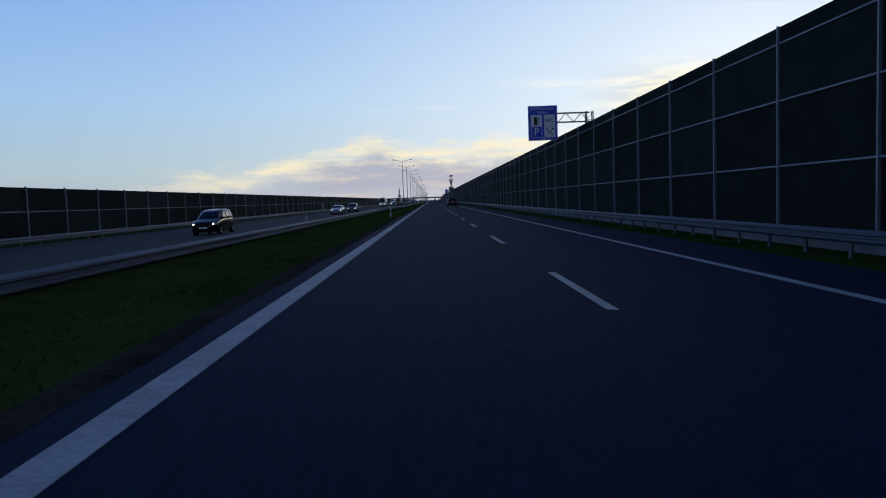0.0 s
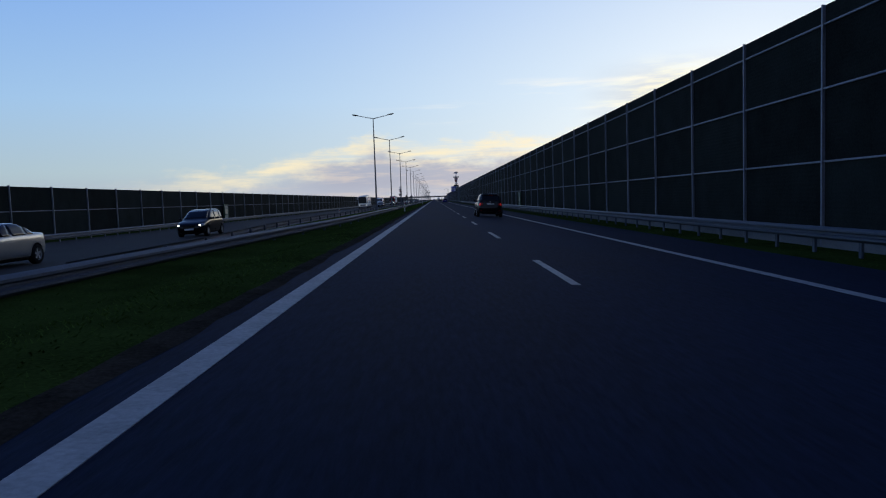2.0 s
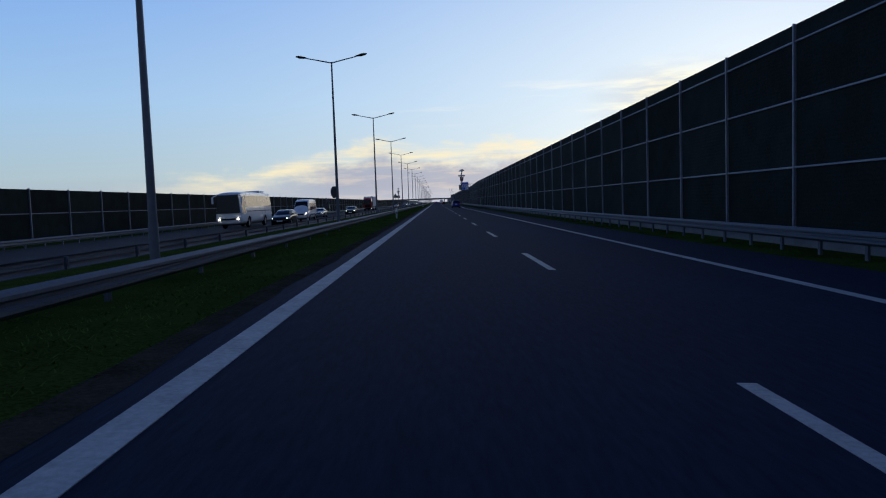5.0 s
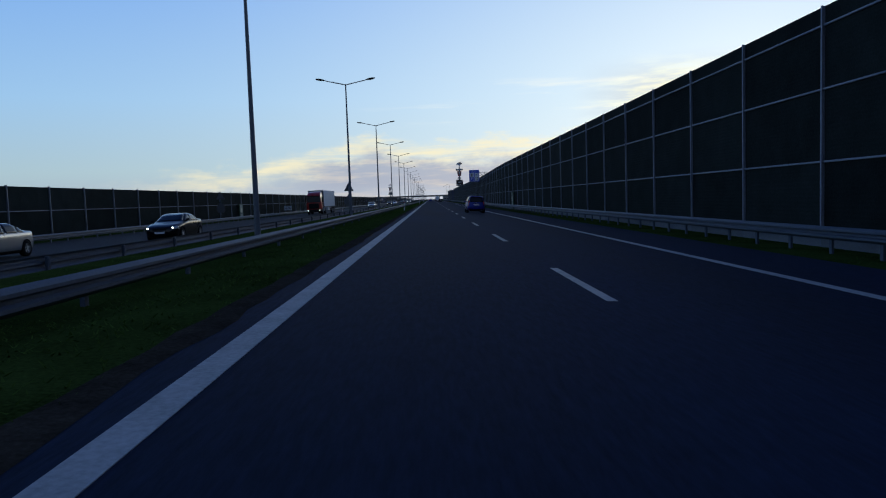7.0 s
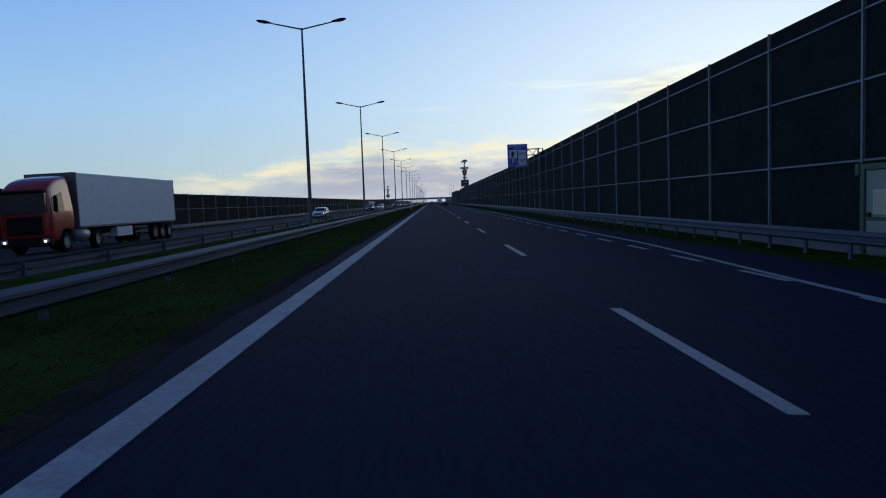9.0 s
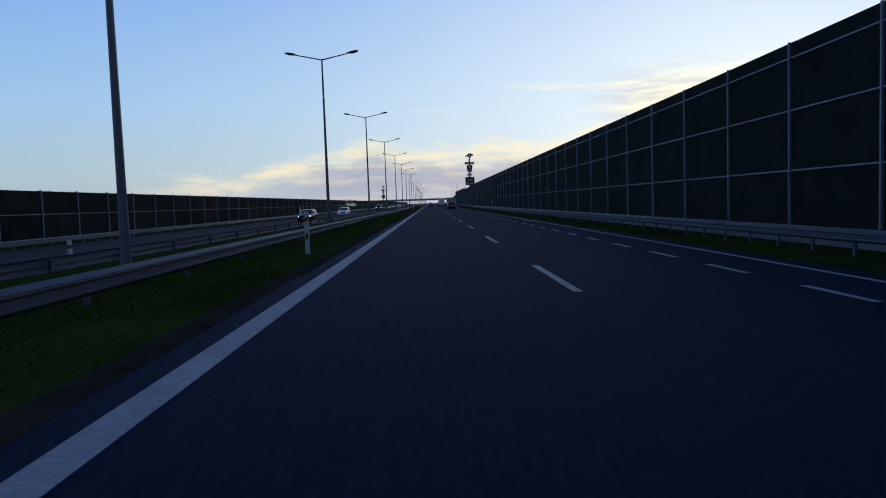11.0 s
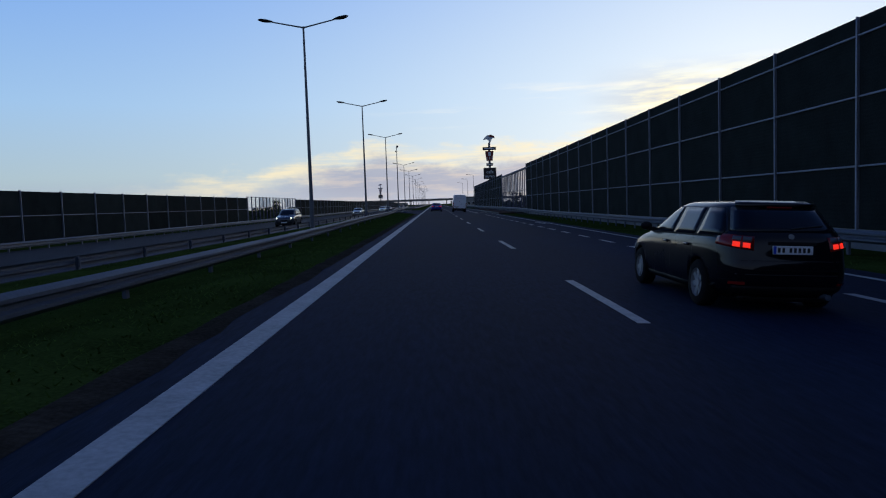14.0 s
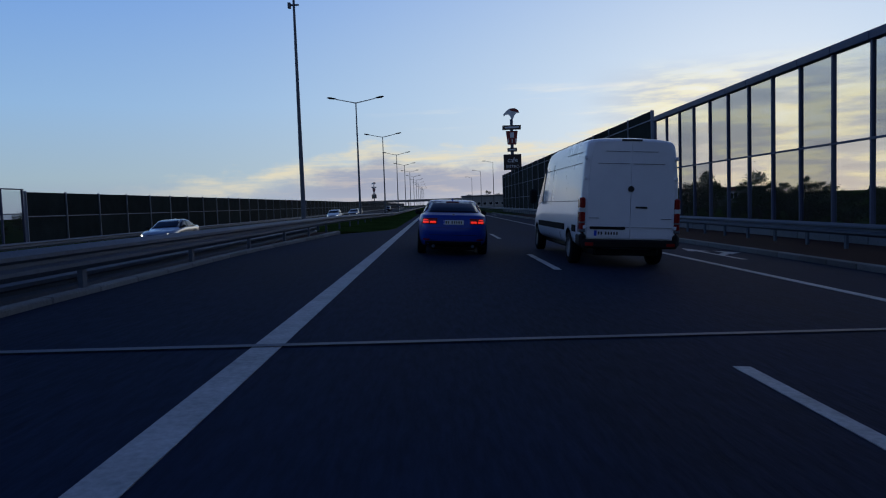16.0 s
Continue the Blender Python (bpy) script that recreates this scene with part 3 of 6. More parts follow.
# ---------------------------------------------------------------- delineator posts
def delineator(side):
    root = thing("delineator_post", "white plastic delineator post with a red reflector band", "road post", "delineator posts along the road")
    bm = boxes((-0.044, 0.044, -0.04, 0.04, -0.05, 0.66), (-0.044, 0.044, -0.04, 0.04, 0.74, 0.86), bevel=0.012)
    part("post", bm, WHITE_PLASTIC, root)
    part("band", boxes((-0.042, 0.042, -0.038, 0.038, 0.66, 0.74)), RED_BAND, root, "red reflective band")
    part("plate", boxes((-0.022, 0.022, -0.046, -0.041, 0.30, 0.42)), BLACK, root, "small dark marking")
    return root


first = delineator(1)
first.matrix_world = Matrix.Translation((-2.52, 42.4, road_z(-2.52) - 0.02))
for y in (130.3, 218.0, 305.2, 392.5, 479.8, 650.0):
    copy_thing(first, pose(-2.52 if y < 600 else -4.6, y, road_z(-2.52) - 0.02, 0, 0, rng.uniform(-6, 6)))
for y in (46.3, 132.9, 220.1, 307.3, 394.6, 482.0):
    copy_thing(first, pose(-8.35, y, -0.36, 0, 0, rng.uniform(-6, 6)))


# ---------------------------------------------------------------- motorway signs
def services_sign(x, y, z0, z1, w, mast_x):
    """A blue services board on a lattice arm reaching over the wall."""
    root = thing("services_sign", "blue services board with four pictograms on a lattice arm", "road sign", "services boards",
                 at=Matrix.Translation((x, y, 0)))
    part("board", boxes((0, w, -0.03, 0.03, z0, z1), bevel=0.012), SIGN_BLUE, root)
    hgt = z1 - z0
    part("border", boxes((0.03, w - 0.03, -0.036, -0.031, z1 - 0.05, z1 - 0.03), (0.03, w - 0.03, -0.036, -0.031, z0 + 0.03, z0 + 0.05),
                         (0.03, 0.05, -0.036, -0.031, z0 + 0.05, z1 - 0.05), (w - 0.05, w - 0.03, -0.036, -0.031, z0 + 0.05, z1 - 0.05)),
         SIGN_WHITE, root, "thin white border")
    cell = w * 0.38
    cx = (w * 0.28, w * 0.73)
    cz = (z0 + hgt * 0.575, z0 + hgt * 0.245)
    for a in cx:
        for b in cz:
            white = not (a == cx[0] and b == cz[1])
            mat = SIGN_WHITE
            if white:
                pl = part("pictogram", boxes((a - cell / 2, a + cell / 2, -0.040, -0.031, b - cell / 2, b + cell / 2)), mat, root, "white pictogram square")
            else:
                pl = part("pictogram", boxes((a - cell / 2, a + cell / 2, -0.040, -0.031, b + cell / 2 - 0.03, b + cell / 2),
                                             (a - cell / 2, a + cell / 2, -0.040, -0.031, b - cell / 2, b - cell / 2 + 0.03),
                                             (a - cell / 2, a - cell / 2 + 0.03, -0.040, -0.031, b - cell / 2, b + cell / 2),
                                             (a + cell / 2 - 0.03, a + cell / 2, -0.040, -0.031, b - cell / 2, b + cell / 2)), mat, root, "white outlined square")
            if a == cx[0] and white:      # fuel pump
                part("symbol", boxes((a - 0.17, a + 0.06, -0.046, -0.041, b - 0.26, b + 0.24), (a - 0.21, a + 0.10, -0.046, -0.041, b - 0.30, b - 0.26),
                                     (a + 0.11, a + 0.15, -0.046, -0.041, b - 0.16, b + 0.16), (a + 0.15, a + 0.19, -0.046, -0.041, b + 0.02, b + 0.22)), BLACK, pl)
            elif a == cx[1] and b == cz[0]:
                lettering("symbol", "WC", cell * 0.52, BLACK, pl, Matrix.Translation((a, -0.043, b)) @ UPRIGHT)
            elif not white:
                lettering("symbol", "P", cell * 0.95, SIGN_WHITE, pl, Matrix.Translation((a, -0.043, b)) @ UPRIGHT)
            else:                          # crossed knife and fork
                bm = bmesh.new()
                for s in (-1, 1):
                    tube(bm, (a - s * 0.22, -0.045, b - 0.22), (a + s * 0.18, -0.045, b + 0.18), 0.022, 0.022, 6)
                    tube(bm, (a + s * 0.15, -0.045, b + 0.15), (a + s * 0.25, -0.045, b + 0.25), 0.05, 0.035, 6)
                part("symbol", bm, BLACK, pl)
    for word, dx in (("MOP", -0.28), ("Baranow", 0.135)):
        lettering("wording", word, w * 0.135, SIGN_WHITE, root, Matrix.Translation((w * (0.5 + dx), -0.036, z1 - hgt * 0.085)) @ UPRIGHT)
    lettering("wording", "Polnoc", w * 0.125, SIGN_WHITE, root, Matrix.Translation((w / 2, -0.036, z1 - hgt * 0.19)) @ UPRIGHT)
    for word, dx in (("500" if y < 100 else "200", -0.05), ("m", 0.13)):
        lettering("wording", word, w * 0.11, SIGN_WHITE, root, Matrix.Translation((w * (0.5 + dx) + 0.1, -0.036, z0 + hgt * 0.045)) @ UPRIGHT)
    # lattice arm and mast behind the wall
    a0, a1, za, zb = w * 0.5, mast_x - x, z1 - hgt * 0.22, z1 - hgt * 0.48
    bm = bmesh.new()
    for yy in (0.10, 0.42):
        for zz in (za, zb):
            tube(bm, (a0, yy, zz), (a1, yy, zz), 0.035, 0.035, 6)
    n = 6
    for i in range(n):
        u0, u1 = a0 + (a1 - a0) * i / n, a0 + (a1 - a0) * (i + 1) / n
        for yy in (0.10, 0.42):
            tube(bm, (u0, yy, za if i % 2 else zb), (u1, yy, zb if i % 2 else za), 0.016, 0.016, 5)
        tube(bm, (u1, 0.10, za), (u1, 0.42, za), 0.016, 0.016, 5)
    part("arm", bm, STEEL, root, "galvanised lattice arm")
    bm = bmesh.new()
    for dx in (-0.22, 0.22):
        for yy in (0.06, 0.46):
            tube(bm, (a1 + dx, yy, -0.6), (a1 + dx, yy, za + 0.08), 0.04, 0.04, 6)
    zz = -0.4
    while zz < za - 0.5:
        tube(bm, (a1 - 0.22, 0.06, zz), (a1 + 0.22, 0.06, zz + 0.5), 0.018, 0.018, 5)
        tube(bm, (a1 + 0.22, 0.06, zz + 0.5), (a1 - 0.22, 0.06, zz + 0.5), 0.018, 0.018, 5)
        zz += 0.5
    part("mast", bm, STEEL, root, "galvanised lattice mast")
    return root


services_sign(6.70, 47.2, 4.80, 7.12, 1.98, 10.9)
services_sign(7.60, 378.5, 4.15, 6.42, 1.98, 10.9)

# ---------------------------------------------------------------- vehicles
S = 0.85


def loft(stations):
    """Rings along y. Each station: y, bottom z, bottom half width, sill z, half width, belt z, belt half width, roof z, roof half width."""
    bm = bmesh.new()
    rings = []
    for y, zb, wb, zs, ws, zl, wl, zr, wr in stations:
        crown = (zr - zl) * 0.06
        half = [(0, zb), (wb, zb), (ws, zs), (ws * 1.005, (zs + zl) / 2), (wl, zl), ((wl + wr) / 2 + 0.012, (zl + zr) / 2), (wr, zr - crown * 1.6), (wr * 0.95, zr - crown * 0.55), (wr * 0.5, zr - crown * 0.12), (0, zr)]
        ring = half + [(-x, z) for x, z in reversed(half[1:-1])]
        rings.append([bm.verts.new((x * S, y * S, z * S)) for x, z in ring])
    n = len(rings[0])
    for a, b in zip(rings, rings[1:]):
        for i in range(n):
            j = (i + 1) % n
            bm.faces.new((a[i], b[i], b[j], a[j]))
    bm.faces.new(rings[0])
    bm.faces.new(list(reversed(rings[-1])))
    bmesh.ops.recalc_face_normals(bm, faces=bm.faces[:])
    return bm


def side_at(stations, y, v):
    """Point on the right-hand side at length y; v 0 at the belt, 1 at the roof edge."""
    for a, b in zip(stations, stations[1:]):
        if a[0] <= y <= b[0]:
            u = (y - a[0]) / max(1e-6, b[0] - a[0])
            s = [p + (q - p) * u for p, q in zip(a, b)]
            break
    else:
        s = stations[0] if y < stations[0][0] else stations[-1]
    crown = (s[7] - s[5]) * 0.06
    p0, p1, p2 = (s[6], s[5]), ((s[6] + s[8]) / 2 + 0.012, (s[5] + s[7]) / 2), (s[8], s[7] - crown)
    if v < 0.5:
        return p0[0] + (p1[0] - p0[0]) * v * 2, p0[1] + (p1[1] - p0[1]) * v * 2
    return p1[0] + (p2[0] - p1[0]) * (v * 2 - 1), p1[1] + (p2[1] - p1[1]) * (v * 2 - 1)


def side_window(stations, corners, side, lift=0.012):
    """A pane on the flank; corners are (y, v) pairs."""
    bm = bmesh.new()
    vs = []
    outer = []
    for y, v in corners:
        x, z = side_at(stations, y, v)
        vs.append(bm.verts.new((side * (x + lift) * S, y * S, z * S)))
        outer.append((y, v))
    bm.faces.new(vs if side > 0 else list(reversed(vs)))
    r = bmesh.ops.extrude_face_region(bm, geom=bm.faces[:])
    bmesh.ops.translate(bm, verts=[v for v in r["geom"] if isinstance(v, bmesh.types.BMVert)], vec=(-side * 0.02, 0, 0))
    bmesh.ops.recalc_face_normals(bm, faces=bm.faces[:])
    return bm


def sheet(points, push, mirror=False):
    """A thin pane through four or more points (already in metres), pushed along a vector for thickness."""
    bm = bmesh.new()
    vs = [bm.verts.new(Vector(p) * S) for p in points]
    bm.faces.new(vs)
    r = bmesh.ops.extrude_face_region(bm, geom=bm.faces[:])
    bmesh.ops.translate(bm, verts=[v for v in r["geom"] if isinstance(v, bmesh.types.BMVert)], vec=Vector(push) * S)
    bmesh.ops.recalc_face_normals(bm, faces=bm.faces[:])
    return bm


def sboxes(*rows, bevel=0.01):
    return boxes(*[tuple(v * S for v in r) for r in rows], bevel=bevel)


def wheel(parent, x, y, r, w, spokes=5):
    tyre = bmesh.new()
    prof = [(r * 0.62, -w / 2), (r * 0.93, -w / 2), (r, -w * 0.36), (r, w * 0.36), (r * 0.93, w / 2), (r * 0.62, w / 2)]
    n = 28
    rings = []
    for i in range(n):
        a = 2 * math.pi * i / n
        rings.append([tyre.verts.new((d * S, q * math.cos(a) * S, q * math.sin(a) * S)) for q, d in prof])
    for i in range(n):
        p, q = rings[i], rings[(i + 1) % n]
        for j in range(len(prof) - 1):
            tyre.faces.new((p[j], p[j + 1], q[j + 1], q[j]))
    bmesh.ops.recalc_face_normals(tyre, faces=tyre.faces[:])
    hub = part("wheel", tyre, RUBBER, parent, "black tyre", smooth=True, at=Matrix.Translation((x * S, y * S, r * S)))
    rim = bmesh.new()
    s = 1 if x > 0 else -1
    bmesh.ops.create_cone(rim, cap_ends=True, segments=24, radius1=r * 0.63 * S, radius2=r * 0.63 * S, depth=w * 0.5 * S, matrix=pose(0, 0, 0, 0, 90, 0))
    part("rim", rim, PLASTIC, hub)
    sp = bmesh.new()
    for i in range(spokes):
        a = 2 * math.pi * i / spokes
        m = Matrix.Translation((s * w * 0.30 * S, 0, 0)) @ Matrix.Rotation(a, 4, "X")
        r0 = len(sp.verts)
        box(sp, -0.02 * S, 0.03 * S, -0.036 * S, 0.036 * S, 0.0, r * 0.60 * S)
        sp.verts.ensure_lookup_table()
        bmesh.ops.transform(sp, matrix=m, verts=sp.verts[r0:])
    bmesh.ops.create_cone(sp, cap_ends=True, segments=14, radius1=0.075 * S, radius2=0.06 * S, depth=0.05 * S, matrix=Matrix.Translation((s * w * 0.33 * S, 0, 0)) @ pose(0, 0, 0, 0, 90, 0))
    bmesh.ops.create_cone(sp, cap_ends=False, segments=24, radius1=r * 0.64 * S, radius2=r * 0.60 * S, depth=0.06 * S, matrix=Matrix.Translation((s * w * 0.36 * S, 0, 0)) @ pose(0, 0, 0, 0, 90, 0))
    part("spokes", sp, RIM, hub, "silver alloy spokes")
    return hub


# Car shells are stacked plan outlines: height, rear end, front end, half width.
SHAPES = {
    "sedan": dict(r=0.335, axles=(-1.40, 1.40), track=0.80, plan=5.6, rows=[
        (0.20, -2.06, 2.08, 0.76), (0.30, -2.23, 2.25, 0.86), (0.44, -2.30, 2.31, 0.90), (0.60, -2.32, 2.30, 0.905), (0.74, -2.31, 2.20, 0.905),
        (0.86, -2.29, 1.86, 0.90), (0.95, -2.27, 1.32, 0.882), (1.00, -2.25, 1.10, 0.862), (1.035, -2.20, 1.02, 0.835), (1.06, -1.80, 0.96, 0.80),
        (1.20, -1.46, 0.68, 0.742), (1.31, -1.16, 0.43, 0.685), (1.38, -0.92, 0.22, 0.63), (1.415, -0.66, -0.02, 0.55), (1.43, -0.40, -0.20, 0.36)],
        belt=0.985, roof=1.365, panes=[(-1.30, -0.98), (-0.93, -0.12), (-0.06, 0.95)], rear=(1.085, 1.37, 0.86), front=(1.03, 1.38)),
    "suv": dict(r=0.38, axles=(-1.42, 1.40), track=0.84, plan=6.4, rows=[
        (0.27, -2.02, 2.08, 0.80), (0.38, -2.26, 2.27, 0.90), (0.52, -2.33, 2.33, 0.935), (0.70, -2.335, 2.33, 0.94), (0.85, -2.30, 2.24, 0.938),
        (0.98, -2.28, 1.94, 0.928), (1.07, -2.265, 1.38, 0.908), (1.12, -2.25, 1.14, 0.885), (1.17, -2.235, 1.00, 0.862), (1.30, -2.17, 0.80, 0.82),
        (1.47, -2.08, 0.53, 0.765), (1.59, -2.00, 0.32, 0.722), (1.665, -1.92, 0.12, 0.665), (1.70, -1.72, -0.12, 0.57), (1.715, -1.10, -0.40, 0.38)],
        belt=1.11, roof=1.615, panes=[(-1.98, -1.36), (-1.27, -0.36), (-0.29, 1.02)], rear=(1.19, 1.60, 0.87), front=(1.15, 1.65)),
    "mpv": dict(r=0.31, axles=(-1.34, 1.30), track=0.76, plan=6.4, rows=[
        (0.22, -1.92, 1.94, 0.73), (0.33, -2.09, 2.07, 0.82), (0.48, -2.16, 2.14, 0.85), (0.64, -2.16, 2.12, 0.852), (0.79, -2.13, 1.98, 0.848),
        (0.91, -2.11, 1.60, 0.838), (0.98, -2.10, 1.30, 0.825), (1.04, -2.09, 1.15, 0.805), (1.18, -2.055, 0.92, 0.768), (1.36, -2.00, 0.62, 0.718),
        (1.49, -1.93, 0.37, 0.675), (1.555, -1.85, 0.16, 0.63), (1.595, -1.64, -0.10, 0.54), (1.61, -1.10, -0.40, 0.36)],
        belt=0.98, roof=1.505, panes=[(-1.86, -1.22), (-1.13, -0.26), (-0.19, 1.10)], rear=(1.03, 1.52, 0.88), front=(1.06, 1.54)),
    "wagon": dict(r=0.325, axles=(-1.36, 1.34), track=0.79, plan=5.8, rows=[
        (0.20, -2.02, 2.08, 0.77), (0.31, -2.21, 2.21, 0.865), (0.45, -2.28, 2.27, 0.905), (0.60, -2.28, 2.25, 0.91), (0.74, -2.25, 2.13, 0.91),
        (0.86, -2.23, 1.80, 0.902), (0.95, -2.21, 1.36, 0.885), (1.00, -2.19, 1.17, 0.865), (1.06, -2.15, 1.03, 0.83), (1.20, -2.03, 0.74, 0.768),
        (1.33, -1.90, 0.47, 0.71), (1.41, -1.79, 0.25, 0.662), (1.46, -1.62, 0.02, 0.575), (1.48, -1.10, -0.25, 0.39)],
        belt=0.975, roof=1.375, panes=[(-1.90, -1.22), (-1.13, -0.30), (-0.23, 1.05)], rear=(1.07, 1.39, 0.86), front=(1.05, 1.41)),
}


class Shell:
    """The curved skin of a car: points on it by height and by place round the outline."""
    def __init__(self, d):
        rows = np.array(d["rows"])
        self.z, self.p0, self.d = rows[:, 0], d["plan"], d
        self.cols = []
        for c in range(1, 4):                 # smooth curves through the rows that never overshoot
            v = rows[:, c]
            h, s = np.diff(self.z), np.diff(v) / np.diff(self.z)
            m = np.zeros(len(v))
            for i in range(1, len(v) - 1):
                if s[i - 1] * s[i] > 0:
                    w1, w2 = 2 * h[i] + h[i - 1], h[i] + 2 * h[i - 1]
                    m[i] = (w1 + w2) / (w1 / s[i - 1] + w2 / s[i])
            m[0], m[-1] = s[0], s[-1]
            self.cols.append((v, m))

    def at(self, z):
        z = min(self.z[-1], max(self.z[0], z))
        i = min(len(self.z) - 2, max(0, int(np.searchsorted(self.z, z)) - 1))
        h = self.z[i + 1] - self.z[i]
        t = (z - self.z[i]) / h
        out = []
        for v, m in self.cols:
            out.append(v[i] * (1 + 2 * t) * (1 - t) ** 2 + h * m[i] * t * (1 - t) ** 2 + v[i + 1] * t * t * (3 - 2 * t) + h * m[i + 1] * t * t * (t - 1))
        return out                            # rear end, front end, half width

    def power(self, z):
        return self.p0 - 1.4 * smooth(self.z[0] + 0.5, self.z[-1], z)

    def point(self, a, z):
        """a: 0 at the middle of the front, 90 on the flank, 180 at the middle of the rear."""
        r, f, w = self.at(z)
        p, c, s = self.power(z), math.cos(a), math.sin(a)
        return Vector((w * math.copysign(abs(s) ** (2 / p), s), (r + f) / 2 + (f - r) / 2 * math.copysign(abs(c) ** (2 / p), c), z))

    def by_y(self, y, z):
        r, f, _ = self.at(z)
        s = min(0.999, max(-0.999, (y - (r + f) / 2) / ((f - r) / 2)))
        return math.acos(math.copysign(abs(s) ** (self.power(z) / 2), s))

    def by_x(self, x, z, rear=True):
        q = math.asin(min(1.0, abs(x) / self.at(z)[2]) ** (self.power(z) / 2))
        a = math.pi - q if rear else q
        return a if x >= 0 else -a

    def lifted(self, a, z, lift):
        p = self.point(a, z)
        du, dv = self.point(a + 0.004, z) - self.point(a - 0.004, z), self.point(a, z + 0.004) - self.point(a, z - 0.004)
        n = dv.cross(du)
        if n.length < 1e-12:
            return p
        n.normalize()
        if n.x * p.x + n.y * (p.y - sum(self.at(z)[:2]) / 2) < 0:
            n = -n
        return p + n * lift

    def patch(self, fn, nu, nv, lift=0.004, thick=0.02, side=1):
        """A thin curved piece on the skin; fn(u, v) gives (place round the outline, height)."""
        bm = bmesh.new()
        layers = []
        for l in (lift, lift - thick):
            rows = []
            for j in range(nv + 1):
                row = []
                for i in range(nu + 1):
                    p = self.lifted(*fn(i / nu, j / nv), l) * S
                    row.append(bm.verts.new((p.x * side, p.y, p.z)))
                rows.append(row)
            layers.append(rows)
        top, low = layers
        for j in range(nv):
            for i in range(nu):
                bm.faces.new((top[j][i], top[j][i + 1], top[j + 1][i + 1], top[j + 1][i]))
                bm.faces.new((low[j][i], low[j + 1][i], low[j + 1][i + 1], low[j][i + 1]))
        for i in range(nu):
            bm.faces.new((top[0][i], low[0][i], low[0][i + 1], top[0][i + 1]))
            bm.faces.new((top[nv][i], top[nv][i + 1], low[nv][i + 1], low[nv][i]))
        for j in range(nv):
            bm.faces.new((top[j][0], top[j + 1][0], low[j + 1][0], low[j][0]))
            bm.faces.new((top[j][nu], low[j][nu], low[j + 1][nu], top[j + 1][nu]))
        bmesh.ops.recalc_face_normals(bm, faces=bm.faces[:])
        return bm

    def flank(self, y0, y1, z0, z1, nu=6, nv=3, lift=0.004, thick=0.02, side=1, slant=0.0, inset=0.10):
        """A piece of the flank that follows the pillars; z0 and z1 may rise towards the rear by slant."""
        def fn(u, v):
            z = z0 + (z1 - z0) * v
            r, f, _ = self.at(z)
            y = max(y0, r + inset) + (min(y1, f - inset) - max(y0, r + inset)) * u
            z += slant * (1 - v) * -y * 0.02
            return self.by_y(y, z), z
        return self.patch(fn, nu, nv, lift, thick, side)

    def tail(self, x0, x1, z0, z1, nu=8, nv=3, lift=0.004, thick=0.02, share=False, bow=0.0):
        """A piece of the rear; x in metres, or as a share of the width at each height."""
        def fn(u, v):
            z = z0 + (z1 - z0) * v
            k = self.at(z)[2] if share else 1.0
            x = (x0 + (x1 - x0) * u) * k
            return self.by_x(x, z + bow * (2 * u - 1) ** 2), z + bow * (2 * u - 1) ** 2 * (1 - v)
        return self.patch(fn, nu, nv, lift, thick)

    def corner(self, x0, y1, z0, z1, side, nu=8, nv=4, lift=0.006, thick=0.05, drop=0.0, front=False, cut=(0.0, 1.0, 0.0, 1.0)):
        """A piece that wraps from a share x0 of the end's width round onto the flank up to y1; cut: only a part of it."""
        def fn(u, v):
            u, v = cut[0] + (cut[1] - cut[0]) * u, cut[2] + (cut[3] - cut[2]) * v
            z = z0 + drop * u + (z1 - z0 - drop * u * 0.6) * v
            p, q = self.point(self.by_x(x0 * self.at(z)[2], z, not front), z), self.point(self.by_y(y1, z), z)
            k = math.pi / 2 * u                # round the corner at an even pace
            x, y = p.x + (q.x - p.x) * math.sin(k), p.y + (q.y - p.y) * (1 - math.cos(k))
            return (self.by_x(x, z, not front) if u < 0.5 else self.by_y(y, z)), z
        return self.patch(fn, nu, nv, lift, thick, side)

    def mesh(self):
        d = 2 ** (-1 / 5.2)
        zs = np.interp(np.linspace(0, len(self.z) - 1, 44), range(len(self.z)), self.z)
        bm = bmesh.new()
        rings = []
        for z in zs:
            r, f, w = self.at(z)
            right = [self.by_x(w * d * k, z) for k in (0, .25, .5, .7, .85, .94)]
            right += [self.by_y((r + f) / 2 + (f - r) / 2 * d * k, z) for k in (-1, -.95, -.88, -.8, -.7, -.6, -.5, -.4, -.3, -.2, -.1, 0, .1, .2, .3, .4, .5, .6, .7, .8, .88, .95, 1)]
            right += [self.by_x(w * d * k, z, False) for k in (.94, .85, .7, .5, .25, 0)]
            pts = [self.point(a, z) for a in right]
            ring = pts + [Vector((-p.x, p.y, p.z)) for p in reversed(pts[1:-1])]
            rings.append([bm.verts.new(p * S) for p in ring])
        n = len(rings[0])
        for a, b in zip(rings, rings[1:]):
            for i in range(n):
                j = (i + 1) % n
                bm.faces.new((a[i], a[j], b[j], b[i]))
        bm.faces.new(rings[0])
        bm.faces.new(rings[-1])
        bmesh.ops.recalc_face_normals(bm, faces=bm.faces[:])
        return bm


BODIES = {}


